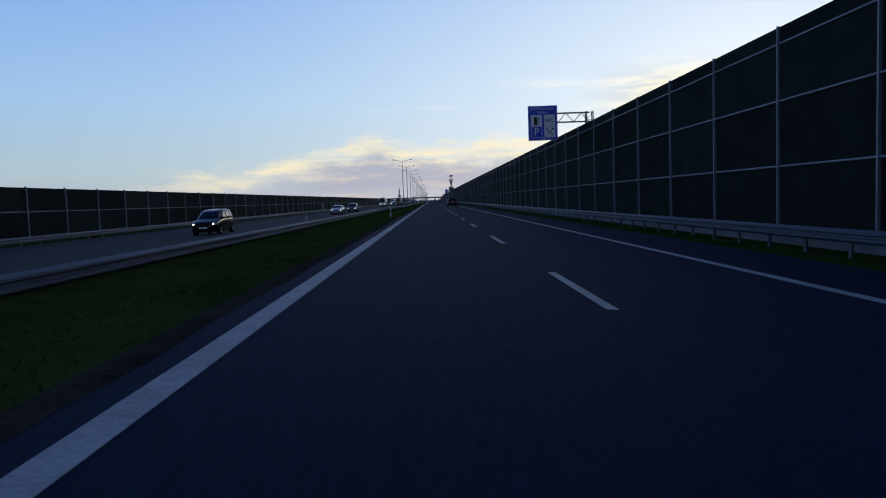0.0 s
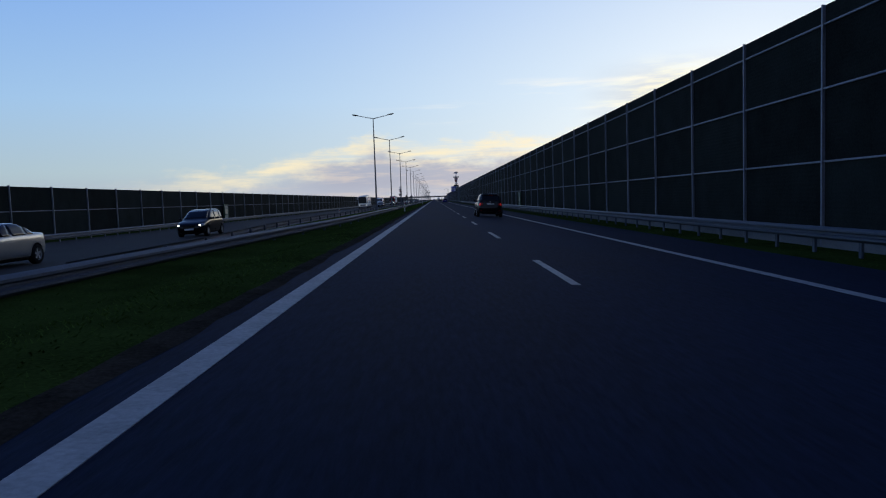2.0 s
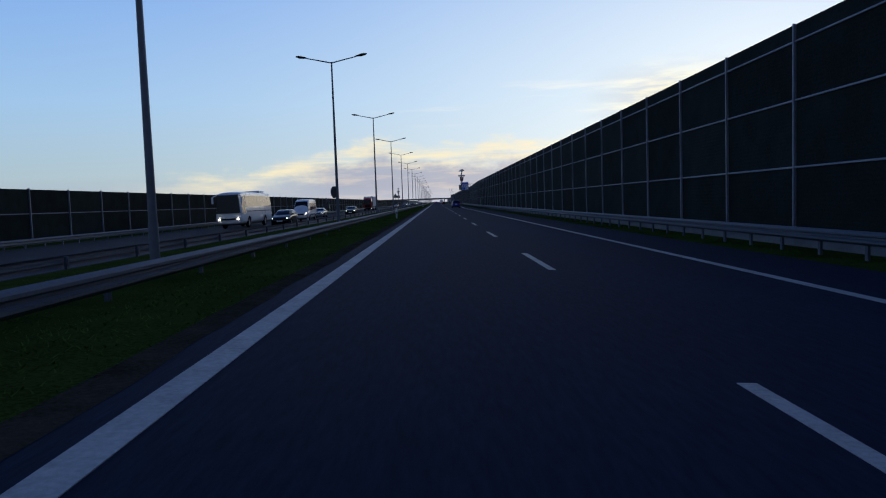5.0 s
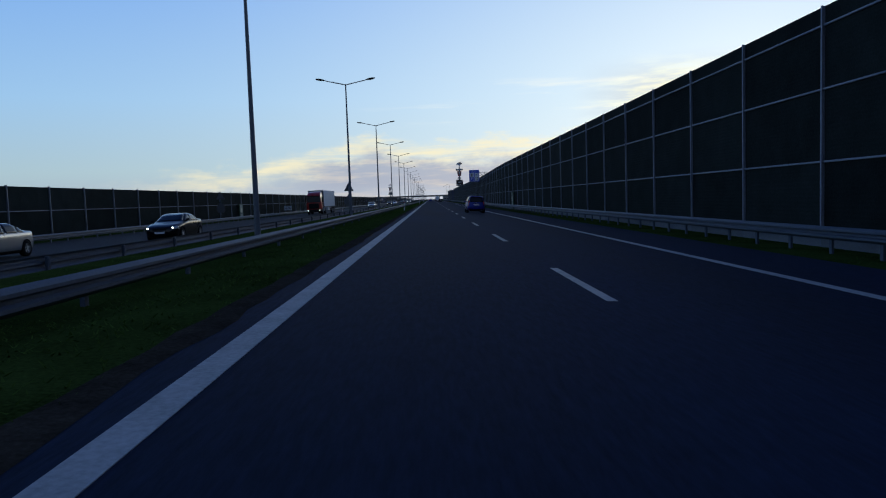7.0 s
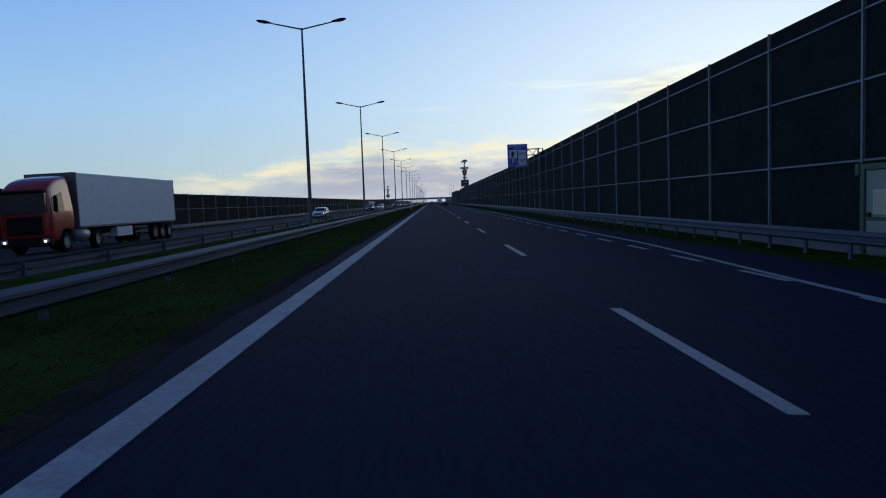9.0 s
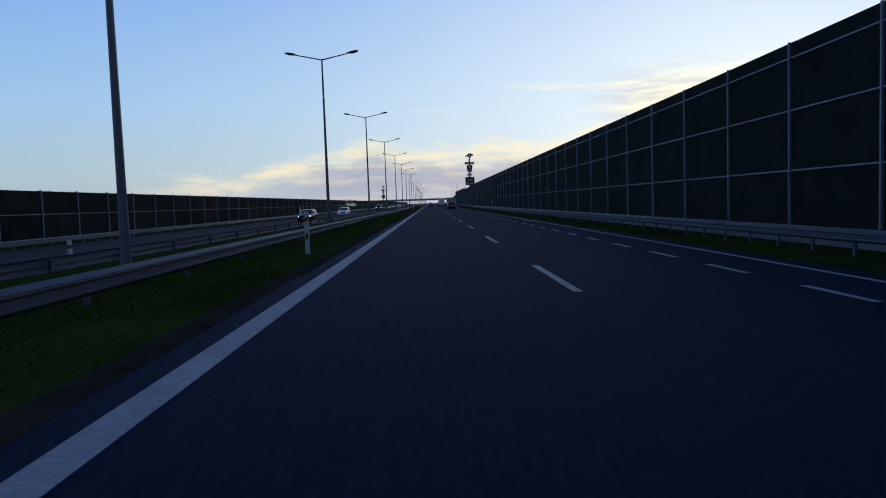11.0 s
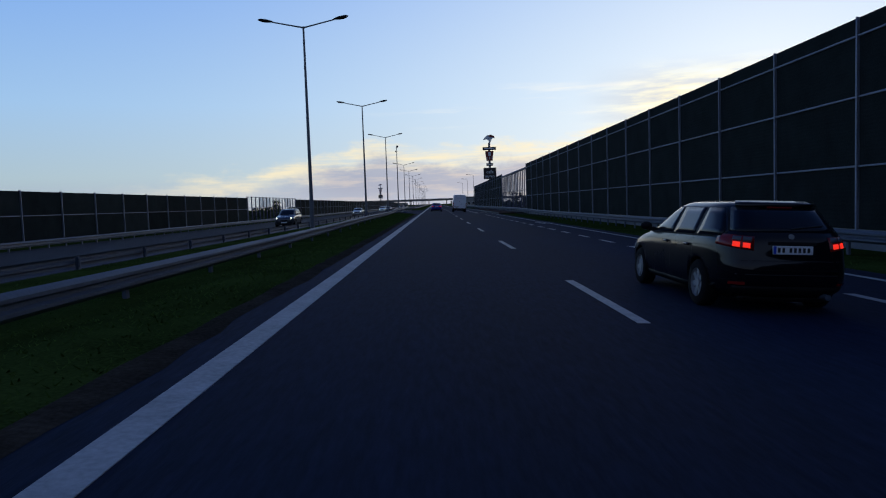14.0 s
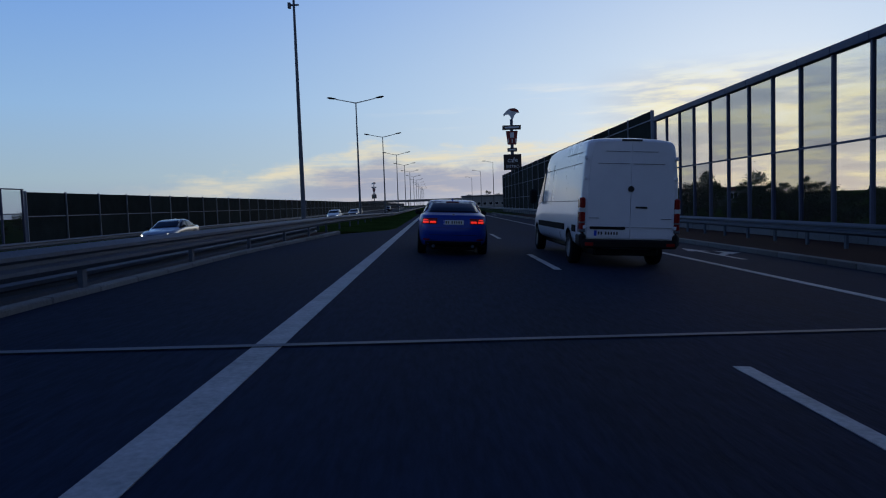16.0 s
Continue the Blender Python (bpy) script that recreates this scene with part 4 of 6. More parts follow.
def body_mesh(kind, mat):
    """The shell of a kind of car with its wheel openings cut; each paint gets its own copy."""
    if (kind, S) not in BODIES:
        d = SHAPES[kind]
        shell = new("shell", mesh_of("shell", Shell(d).mesh(), mat, True))
        cutters = bmesh.new()
        for s in (-1, 1):
            for ya in d["axles"]:
                bmesh.ops.create_cone(cutters, cap_ends=True, segments=32, radius1=d["r"] * 1.13 * S, radius2=d["r"] * 1.13 * S, depth=0.42 * S,
                                      matrix=Matrix.Translation((s * (d["track"] + 0.06) * S, ya * S, d["r"] * S)) @ pose(0, 0, 0, 0, 90, 0))
        tool = new("tool", mesh_of("tool", cutters, PLASTIC))
        cut = shell.modifiers.new("cut", "BOOLEAN")
        cut.operation, cut.object, cut.solver = "DIFFERENCE", tool, "EXACT"
        cut.material_mode = "TRANSFER"
        me = bpy.data.meshes.new_from_object(shell.evaluated_get(bpy.context.evaluated_depsgraph_get()))
        for o in (shell, tool):
            bpy.data.objects.remove(o)
        BODIES[kind, S] = me
    me = BODIES[kind, S].copy()
    me.materials[0] = mat
    return me


# tail lamps: inner edge as a share of the width, how far round the flank, lower and upper edge, rise;
# lit and clear pieces as shares of the lamp: from, to, lower, upper
LAMPS = {
    "sedan": dict(x=0.46, y=-2.02, z=(0.80, 0.945), rise=0.0, lit=[(0.36, 0.80, 0.12, 0.48), (0.40, 0.78, 0.60, 0.80), (0.04, 0.30, 0.14, 0.50)], grey=[]),
    "wagon": dict(x=0.55, y=-1.84, z=(0.83, 1.01), rise=0.07, lit=[(0.08, 0.24, 0.14, 0.50), (0.30, 0.46, 0.12, 0.52)], grey=[(0.05, 0.25, 0.62, 0.94), (0.29, 0.48, 0.64, 0.94)]),
    "suv": dict(x=0.60, y=-2.05, z=(0.865, 1.06), rise=0.0, lit=[(0.50, 0.68, 0.62, 0.86), (0.50, 0.68, 0.12, 0.36)], grey=[]),
    "mpv": dict(x=0.80, y=-1.93, z=(0.68, 1.13), rise=0.0, lit=[(0.20, 0.80, 0.68, 0.82)], grey=[(0.22, 0.78, 0.46, 0.60), (0.22, 0.78, 0.24, 0.38)]),
}


def car(kind, mat, label, m, lit_front=False, lit_rear=False, category="car", group="", near=False):
    """A whole car. near: the pieces that only show close by are built too."""
    d = SHAPES[kind]
    sh = Shell(d)
    root = thing("car", label, category, group, at=m)
    part("body", body_mesh(kind, mat), None, root)
    w = max(r[3] for r in d["rows"])
    y0, y1, z_low, z_top = min(r[1] for r in d["rows"]), max(r[2] for r in d["rows"]), d["rows"][0][0], d["rows"][-1][0]
    belt, roof = d["belt"], d["roof"]
    part("underbody", sboxes((-0.58, 0.58, y0 + 0.22, y1 - 0.28, z_low - 0.05, z_low + 0.20), bevel=0.03), PLASTIC, root)
    part("rear_bumper", sh.tail(-0.84, 0.84, z_low + 0.02, z_low + 0.17, 12, 3, 0.012, 0.05), PLASTIC, root, "dark lower rear bumper", smooth=True)
    part("rear_window", sh.tail(-d["rear"][2], d["rear"][2], d["rear"][0], d["rear"][1], 14, 6, 0.006, 0.02, share=True), CARGLASS, root, smooth=True)
    fz0, fz1 = d["front"]

    def screen(u, v):
        z = fz0 + (fz1 - fz0) * v
        return sh.by_x((2 * u - 1) * 0.88 * sh.at(z)[2], z, False), z
    part("windscreen", sh.patch(screen, 12, 6, 0.006, 0.02), CARGLASS, root, smooth=True)
    lamp = LAMPS[kind]
    for s in (-1, 1):
        trim = part("window_trim", sh.flank(d["panes"][0][0] - 0.05, d["panes"][-1][1] + 0.06, belt - 0.012, roof + 0.016, 16, 4, 0.003, 0.016, s, 0.6, 0.19), BLACK, root, "black window surround", smooth=True)
        for a, b in d["panes"]:
            part("side_window", sh.flank(a, b, belt + 0.012, roof, 6, 4, 0.007, 0.014, s, 0.6, 0.25), CARGLASS, trim, "dark tinted side window", smooth=True)
        mirror_y = sh.at(belt + 0.1)[1] - 0.18
        mz = belt + 0.02
        bm = bmesh.new()
        bmesh.ops.create_uvsphere(bm, u_segments=12, v_segments=8, radius=1.0, matrix=Matrix.Translation((s * (w + 0.055) * S, mirror_y * S, (mz + 0.06) * S)) @ Matrix.Diagonal((0.10 * S, 0.06 * S, 0.07 * S, 1)))
        part("mirror", bm, PLASTIC if kind != "mpv" else mat, root, "door mirror", smooth=True)
        part("mirror_arm", sboxes((s * (w - 0.10), s * (w + 0.03), mirror_y - 0.03, mirror_y + 0.03, mz - 0.02, mz + 0.04), bevel=0.01), PLASTIC, root)
        tail = part("tail_lamp", sh.corner(lamp["x"], lamp["y"], lamp["z"][0], lamp["z"][1], s, drop=lamp["rise"]), TAIL_OFF, root, "red tail lamp", smooth=True)
        for piece, mt, name, text in [(c, TAIL, "bulb", "lit red lamp") for c in lamp["lit"]] + [(c, SIGN_GREY, "lens", "clear reversing lens") for c in lamp["grey"]]:
            if lit_rear:
                part(name, sh.corner(lamp["x"], lamp["y"], lamp["z"][0], lamp["z"][1], s, 5, 2, 0.010, 0.012, lamp["rise"], cut=piece), mt, tail, text, smooth=True)
        fz = 0.62 if kind != "suv" else 0.78
        head = part("headlamp", sh.corner(0.66, sh.at(fz + 0.08)[1] - 0.42, fz, fz + 0.15, s, 6, 3, front=True), RIM, root, "clear headlamp", smooth=True)
        if lit_front:
            bm = bmesh.new()
            bmesh.ops.create_uvsphere(bm, u_segments=10, v_segments=6, radius=0.047 * S, matrix=Matrix.Translation((s * w * 0.72 * S, (sh.point(sh.by_x(w * 0.72, fz + 0.07, False), fz + 0.07).y + 0.01) * S, (fz + 0.07) * S)))
            part("bulb", bm, HEAD, head, "lit headlamp bulb")
        for ya in d["axles"]:
            wheel(root, s * d["track"], ya, d["r"], 0.22, 7 if kind == "wagon" else 5)
        ya, yb = d["axles"][0] + d["r"] * 1.2, d["axles"][1] - d["r"] * 1.2
        part("sill", sh.flank(ya, yb, z_low + 0.015, z_low + 0.10, 8, 2, 0.012, 0.03, s), PLASTIC, root, "dark sill", smooth=True)
        if near:
            if kind in ("suv", "mpv"):
                part("side_moulding", sh.flank(ya, yb, 0.50, 0.525, 8, 1, 0.014, 0.02, s), RIM, root, "pale door moulding")
            for yg in (d["panes"][-1][0] - 0.03, d["panes"][-2][0] - 0.03, 0.98):
                part("door_gap", sh.flank(yg, yg + 0.012, 0.36, belt - 0.02, 1, 6, 0.0015, 0.004, s), BLACK, root, "dark gap round the door")
            # a black strip paints the shade under the shoulder crease
            part("shoulder_line", sh.flank(ya - 0.8, yb + 0.55, belt - 0.115, belt - 0.108, 14, 1, 0.002, 0.006, s), BLACK, root, "thin black strip drawing the shade of a crease along the flank")
            for hy in (d["panes"][-1][0] + 0.07, d["panes"][-2][0] + 0.07):
                part("door_handle", sh.flank(hy, hy + 0.20, belt - 0.15, belt - 0.115, 3, 1, 0.032, 0.03, s), mat, root, smooth=True)
            for ya in d["axles"] if kind == "suv" else ():
                bm = bmesh.new()
                for i in range(14):
                    a0, a1 = math.pi * i / 14, math.pi * (i + 1) / 14
                    pts = []
                    for a in (a0, a1):
                        for q in (1.12, 1.20):
                            y, z = ya + math.cos(a) * d["r"] * q, d["r"] + math.sin(a) * d["r"] * q
                            pts.append((y, max(z, z_low + 0.02)))
                    vs = []
                    for y, z in (pts[0], pts[1], pts[3], pts[2]):
                        p = sh.lifted(sh.by_y(y, z), z, 0.010) * S
                        vs.append(bm.verts.new((p.x * s, p.y, p.z)))
                    bm.faces.new(vs if s > 0 else list(reversed(vs)))
                r_ = bmesh.ops.extrude_face_region(bm, geom=bm.faces[:])
                bmesh.ops.translate(bm, verts=[v for v in r_["geom"] if isinstance(v, bmesh.types.BMVert)], vec=(-s * 0.03 * S, 0, 0))
                bmesh.ops.recalc_face_normals(bm, faces=bm.faces[:])
                part("arch_lip", bm, PLASTIC, root, "rolled edge of the wheel arch", smooth=True)
            part("reflector", sh.tail(min(s * 0.60, s * 0.76), max(s * 0.60, s * 0.76), z_low + 0.19, z_low + 0.225, 4, 1, 0.008, 0.015), TAIL_OFF, root, "red bumper reflector")
    part("grille", sboxes((-0.36, 0.36, y1 - 0.10, y1 + 0.004, 0.56, 0.70), bevel=0.02), PLASTIC, root)
    part("front_plate", sboxes((-0.26, 0.26, y1 - 0.05, y1 + 0.016, 0.40, 0.50), bevel=0.004), PLATE, root)
    if kind != "sedan":
        rz1 = d["rear"][1]
        part("spoiler", sh.tail(-0.80, 0.80, rz1 + 0.004, rz1 + 0.05, 12, 2, 0.075 if kind == "suv" else 0.045, 0.10, share=True), mat, root, "roof spoiler", smooth=True)
    if kind in ("suv", "mpv"):
        for s in (-1, 1):
            bm = bmesh.new()
            x = d["rows"][-3][3] * 0.94
            pts = [(-1.72, z_top - 0.06), (-1.55, z_top + 0.012), (-0.25, z_top + 0.012), (-0.02, z_top - 0.06)]
            for (ya, za), (yb, zb) in zip(pts, pts[1:]):
                tube(bm, (s * x * S, ya * S, za * S), (s * x * S, yb * S, zb * S), 0.016 * S, 0.016 * S, 6)
            part("roof_rail", bm, PLASTIC, root, "dark roof rail")
    elif kind == "sedan":
        part("aerial", sboxes((-0.018, 0.018, -0.80, -0.62, z_top - 0.04, z_top + 0.045), bevel=0.012), mat, root, "small roof fin")
    pz = {"sedan": 0.845, "suv": 0.985, "mpv": 0.80, "wagon": 0.845}[kind]
    yp = sh.point(math.pi, pz).y
    plate = part("number_plate", sboxes((-0.26, 0.26, yp - 0.020, yp + 0.04, pz - 0.055, pz + 0.055), bevel=0.004), PLATE, root, "white number plate")
    part("plate_bars", sboxes(*[(-0.20 + q * 0.058, -0.168 + q * 0.058, yp - 0.024, yp - 0.0205, pz - 0.03, pz + 0.03) for q in (0, 1, 2.6, 3.6, 4.6, 5.6, 6.6)], bevel=0), BLACK, plate)
    part("plate_band", sboxes((-0.256, -0.222, yp - 0.024, yp - 0.0205, pz - 0.05, pz + 0.05), bevel=0), SIGN_BLUE, plate, "blue end band")
    if near:
        gap = {"sedan": 0.70, "suv": 0.80, "mpv": 0.62, "wagon": 0.70}[kind]
        part("boot_gap", sh.tail(-0.76, 0.76, gap, gap + 0.008, 12, 1, 0.0015, 0.004), BLACK, root, "dark gap under the boot lid")
        # black strip in place of the shade of a bumper crease
        part("bumper_line", sh.tail(-0.84, 0.84, 0.52, 0.53, 12, 1, 0.002, 0.006), BLACK, root, "thin black strip drawing the shade of a crease across the bumper")
        bz = d["rear"][0] - 0.055
        yb = sh.point(math.pi, bz).y
        part("badge", tube(bmesh.new(), (0, (yb - 0.015) * S, bz * S), (0, (yb + 0.03) * S, bz * S), 0.035 * S, 0.035 * S, 14), RIM, root, "small round badge")
        part("plate_grip", sh.tail(-0.30, 0.30, pz + 0.065, pz + 0.10, 6, 1, 0.02, 0.03), mat if kind == "sedan" else PLASTIC, root, "grip strip above the plate")
        if kind != "sedan":
            z = d["rear"][0] + 0.03
            a, b = sh.lifted(sh.by_x(0.02, z), z, 0.02), sh.lifted(sh.by_x(0.46, z + 0.05), z + 0.05, 0.02)
            part("wiper", tube(bmesh.new(), a * S, b * S, 0.012 * S, 0.007 * S, 6), BLACK, root, "rear wiper")
        part("brake_light", sh.tail(-0.17, 0.17, d["rear"][1] - 0.012, d["rear"][1] + 0.010, 6, 1, 0.012, 0.02), TAIL_OFF, root, "high brake light")
        for x in ((-0.5, 0.5) if kind == "sedan" else (0.48,)):
            part("exhaust", tube(bmesh.new(), (x * S, (y0 + 0.02) * S, (z_low + 0.04) * S), (x * S, (y0 + 0.3) * S, (z_low + 0.04) * S), 0.04 * S, 0.04 * S, 10), STEEL, root)
    return root


def place(x, y, turn=0, z=None):
    z = road_z(x) if z is None else z
    return pose(x, y, z, 0, math.degrees(math.atan(FALL)) if z is not None and turn == 0 else 0, turn)


S = 0.82
car("sedan", BLUE, "bright blue saloon car with lit tail lamps", place(0.06, 579.8 + 1.40 * S), lit_rear=True, near=True)
S = 0.85
car("suv", BLACKCAR, "black off-road estate car with lit tail lamps", place(3.42, 115.9 + 1.42 * S), lit_rear=True, near=True)
car("mpv", DARKBLUE, "dark blue people carrier with one lit tail lamp", place(3.44, 298.2 + 1.34 * S), lit_rear=True, near=True)
S = 0.78
car("wagon", BLACKCAR, "black estate car with lit tail lamps", place(3.42, 493.9 + 1.36 * S), lit_rear=True, near=True)
S = 0.85
ONCOMING = [
    ("mpv", BLACKCAR, "black people carrier with lit headlamps", -12.2, 39.0), ("sedan", SILVER, "silver saloon car with lit headlamps", -12.2, 90.8),
    ("mpv", BLACKCAR, "black people carrier with lit headlamps", -12.2, 108.3), ("wagon", BLACKCAR, "black estate car beside the white coach, headlamps lit", -12.2, 231.0),
    ("sedan", SILVER, "silver saloon car with lit headlamps", -15.2, 265.9), ("sedan", BLACKCAR, "black saloon car with lit headlamps", -12.2, 275.3),
    ("wagon", SILVER, "silver estate car with lit headlamps", -12.2, 385.9),
    ("wagon", BLACKCAR, "black hatchback with lit headlamps", -12.2, 447.6), ("wagon", WHITECAR, "white estate car with lit headlamps", -12.2, 476.5),
    ("suv", GREYCAR, "dark grey off-road car with lit headlamps", -12.2, 543.9), ("sedan", SILVER, "silver saloon car with lit headlamps", -12.2, 596.2),
    ("wagon", WHITECAR, "white car with lit headlamps", -12.2, 647.1), ("sedan", GREYCAR, "grey saloon car with lit headlamps", -12.2, 667.3),
    ("wagon", GREYCAR, "grey estate car with lit headlamps", -15.2, 700.0), ("suv", BLACKCAR, "black car with lit headlamps", -12.2, 740.0),
]
for kind, mat, label, x, y in ONCOMING:
    car(kind, mat, label, pose(x, y, far_z(x), 0, math.degrees(math.atan(0.021)), 180), lit_front=True, group="oncoming cars")

# ---------------------------------------------------------------- larger vehicles


def shell_of(name, mat, stations, root, scale, label="", cut=()):
    """A rounded box-like shell from the same kind of stations, with wheel openings cut."""
    global S
    old, S = S, scale
    ob = new("shell", mesh_of("shell", loft(stations), mat, True))
    S = old
    sub = ob.modifiers.new("round", "SUBSURF")
    sub.levels = sub.render_levels = 2
    tool = None
    if cut:
        bm = bmesh.new()
        for x, y, r in cut:
            bmesh.ops.create_cone(bm, cap_ends=True, segments=24, radius1=r * scale, radius2=r * scale, depth=0.5 * scale,
                                  matrix=Matrix.Translation((x * scale, y * scale, r * 0.9 * scale)) @ pose(0, 0, 0, 0, 90, 0))
        tool = new("tool", mesh_of("tool", bm, PLASTIC))
        c = ob.modifiers.new("cut", "BOOLEAN")
        c.operation, c.object, c.solver, c.material_mode = "DIFFERENCE", tool, "EXACT", "TRANSFER"
    me = bpy.data.meshes.new_from_object(ob.evaluated_get(bpy.context.evaluated_depsgraph_get()))
    bpy.data.objects.remove(ob)
    if tool:
        bpy.data.objects.remove(tool)
    return part(name, me, None, root, label)


def panel_van(label, m, scale, mat, lit_front=False, windows=False):
    global S
    old = S
    root = thing("van", label, "van", at=m)
    st = [(-2.95, 0.50, 0.84, 0.60, 0.965, 1.25, 0.955, 2.42, 0.86), (-2.92, 0.40, 0.88, 0.58, 0.985, 1.25, 0.975, 2.56, 0.88), (-2.80, 0.36, 0.90, 0.56, 0.99, 1.25, 0.98, 2.62, 0.88),
          (-1.0, 0.34, 0.90, 0.56, 0.99, 1.25, 0.98, 2.66, 0.87), (0.9, 0.34, 0.90, 0.56, 0.99, 1.25, 0.98, 2.64, 0.86), (1.45, 0.34, 0.90, 0.56, 0.99, 1.25, 0.97, 2.45, 0.78),
          (2.25, 0.34, 0.90, 0.56, 0.98, 1.20, 0.94, 1.42, 0.82), (2.80, 0.34, 0.86, 0.56, 0.93, 1.05, 0.86, 1.12, 0.68), (2.98, 0.42, 0.72, 0.58, 0.78, 0.90, 0.70, 0.96, 0.50)]
    shell_of("body", mat, st, root, scale, cut=[(s * 0.96, y, 0.40) for s in (-1, 1) for y in (-1.75, 1.92)])
    S = scale
    part("underbody", sboxes((-0.66, 0.66, -2.75, 2.6, 0.24, 0.52), bevel=0.03), PLASTIC, root)
    # rear doors, hinges, handle, lamps
    for s in (-1, 1):
        door = part("rear_door", sheet([(s * 0.006, -2.995, 0.60), (s * 0.845, -2.985, 0.60), (s * 0.86, -2.985, 1.35), (s * 0.80, -2.965, 2.10), (s * 0.745, -2.95, 2.44), (s * 0.68, -2.95, 2.50), (s * 0.006, -2.955, 2.52)], (0, 0.09, 0)), mat, root)
        # no pressed creases in the doors: grey strips paint their shade
        part("door_crease", sboxes((s * 0.04, s * 0.66, -2.974, -2.95, 2.07, 2.08), bevel=0), SIGN_GREY, door, "thin grey strip drawing the shade of a crease")
        part("door_crease", sboxes((s * 0.04, s * 0.52, -2.967, -2.95, 2.31, 2.32), bevel=0), SIGN_GREY, door, "thin grey strip drawing the shade of a crease")
        part("door_crease", sboxes((s * 0.62, s * 0.82, -2.995, -2.97, 0.99, 1.0), bevel=0), SIGN_GREY, door, "thin grey strip drawing the shade of a crease")
        part("door_crease", sboxes((s * 0.02, s * 0.83, -3.0, -2.97, 0.815, 0.822), bevel=0), SIGN_GREY, door, "thin grey strip drawing the shade of a crease")
        for z in (0.78, 1.75, 2.15):
            part("hinge", sboxes((s * 0.86, s * 0.93, -2.985, -2.91, z, z + 0.07), bevel=0.01), mat, root)
        lampu = part("tail_lamp", sboxes((s * 0.885, s * 1.0, -2.97, -2.76, 0.70, 1.40), bevel=0.025), TAIL_OFF, root, "tall red tail lamp")
        for z0, z1 in ((0.71, 0.78), (0.88, 0.93), (1.10, 1.20)):
            part("lens_band", sboxes((s * 0.884, s * 1.004, -2.974, -2.775, z0, z1), bevel=0.012), WHITE_PLASTIC if z0 > 1 else SIGN_GREY, lampu, "pale lens band")
        part("reflector", sboxes((s * 0.72, s * 0.90, -3.035, -3.0, 0.44, 0.52), bevel=0.01), TAIL_OFF, root)
        part("bumper_corner", sboxes((s * 0.86, s * 1.0, -3.0, -2.55, 0.42, 0.70), bevel=0.05), PLASTIC, root, "dark bumper corner")
        part("mirror", sboxes((s * 1.02, s * 1.22, 1.75, 1.90, 1.28, 1.68), bevel=0.04), PLASTIC, root, "black door mirror")
        part("side_moulding", sboxes((s * 0.985, s * 1.008, -1.32, 1.46, 0.70, 0.84), bevel=0.008), RUBBER, root, "dark rubbing strip")
        part("side_moulding", sboxes((s * 0.985, s * 1.008, -2.55, -2.18, 0.70, 0.84), bevel=0.008), RUBBER, root, "dark rubbing strip")
        # gutter, upper crease and belt groove: only their shade, as grey strips
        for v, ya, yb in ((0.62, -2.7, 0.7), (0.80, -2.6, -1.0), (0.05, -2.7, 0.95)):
            part("side_crease", side_window(st, [(ya, v), (yb, v), (yb, v + 0.011), (ya, v + 0.011)], s, 0.004), SIGN_GREY, root, "grey strip drawing the shade of a crease along the side")
        for ya in (-0.35, 0.98):
            part("door_gap", side_window(st, [(ya, 0.0), (ya + 0.014, 0.0), (ya + 0.014, 0.72), (ya, 0.72)], s, 0.003), SIGN_GREY, root, "sliding door gap")
        part("side_window", side_window(st, [(1.05, 0.06), (2.05, 0.10), (1.62, 0.62), (1.20, 0.70), (1.05, 0.70)], s), CARGLASS, root)
        if windows:
            for a, b in ((-2.6, -1.35), (-1.27, 0.0), (0.08, 0.97)):
                part("side_window", side_window(st, [(a, 0.08), (b, 0.08), (b, 0.66), (a, 0.66)], s), CARGLASS, root)
        head = part("headlamp", sboxes((s * 0.55, s * 0.84, 2.72, 2.96, 0.80, 1.04), bevel=0.04), RIM, root, "clear headlamp")
        if lit_front:
            bm = bmesh.new()
            bmesh.ops.create_uvsphere(bm, u_segments=10, v_segments=6, radius=0.09 * S, matrix=Matrix.Translation((s * 0.70 * S, 2.97 * S, 0.92 * S)))
            part("bulb", bm, HEAD, head, "lit headlamp bulb")
        for y in (-1.75, 1.92):
            wheel(root, s * 0.86, y, 0.345, 0.22)
    part("latch", sboxes((0.10, 0.33, -3.005, -2.97, 1.20, 1.235), bevel=0.006), BLACK, root, "black latch")
    part("door_badge", tube(bmesh.new(), (0, -3.0 * S, 1.58 * S), (0, -2.955 * S, 1.58 * S), 0.06 * S, 0.06 * S, 14), BLACK, root, "round dark handle")
    plate = part("number_plate", sboxes((-0.72, -0.20, -3.012, -2.98, 0.64, 0.755), bevel=0.004), PLATE, root, "white number plate")
    part("plate_bars", sboxes(*[(-0.64 + q * 0.055, -0.610 + q * 0.055, -3.017, -3.0125, 0.67, 0.73) for q in (0, 1, 2.6, 3.6, 4.6, 5.6, 6.6)], bevel=0), BLACK, plate)
    part("plate_band", sboxes((-0.715, -0.665, -3.016, -3.0125, 0.645, 0.75), bevel=0), SIGN_BLUE, plate, "blue end band")
    part("plate_strip", sboxes((-0.80, -0.10, -3.02, -2.98, 0.775, 0.83), bevel=0.01), PLASTIC, root, "dark grip above the plate")
    part("rear_bumper", sboxes((-0.95, 0.95, -3.03, -2.78, 0.40, 0.575), bevel=0.03), PLASTIC, root, "black rear bumper")
    part("brake_light", sboxes((-0.20, 0.20, -2.97, -2.92, 2.52, 2.56), bevel=0.006), BLACK, root)
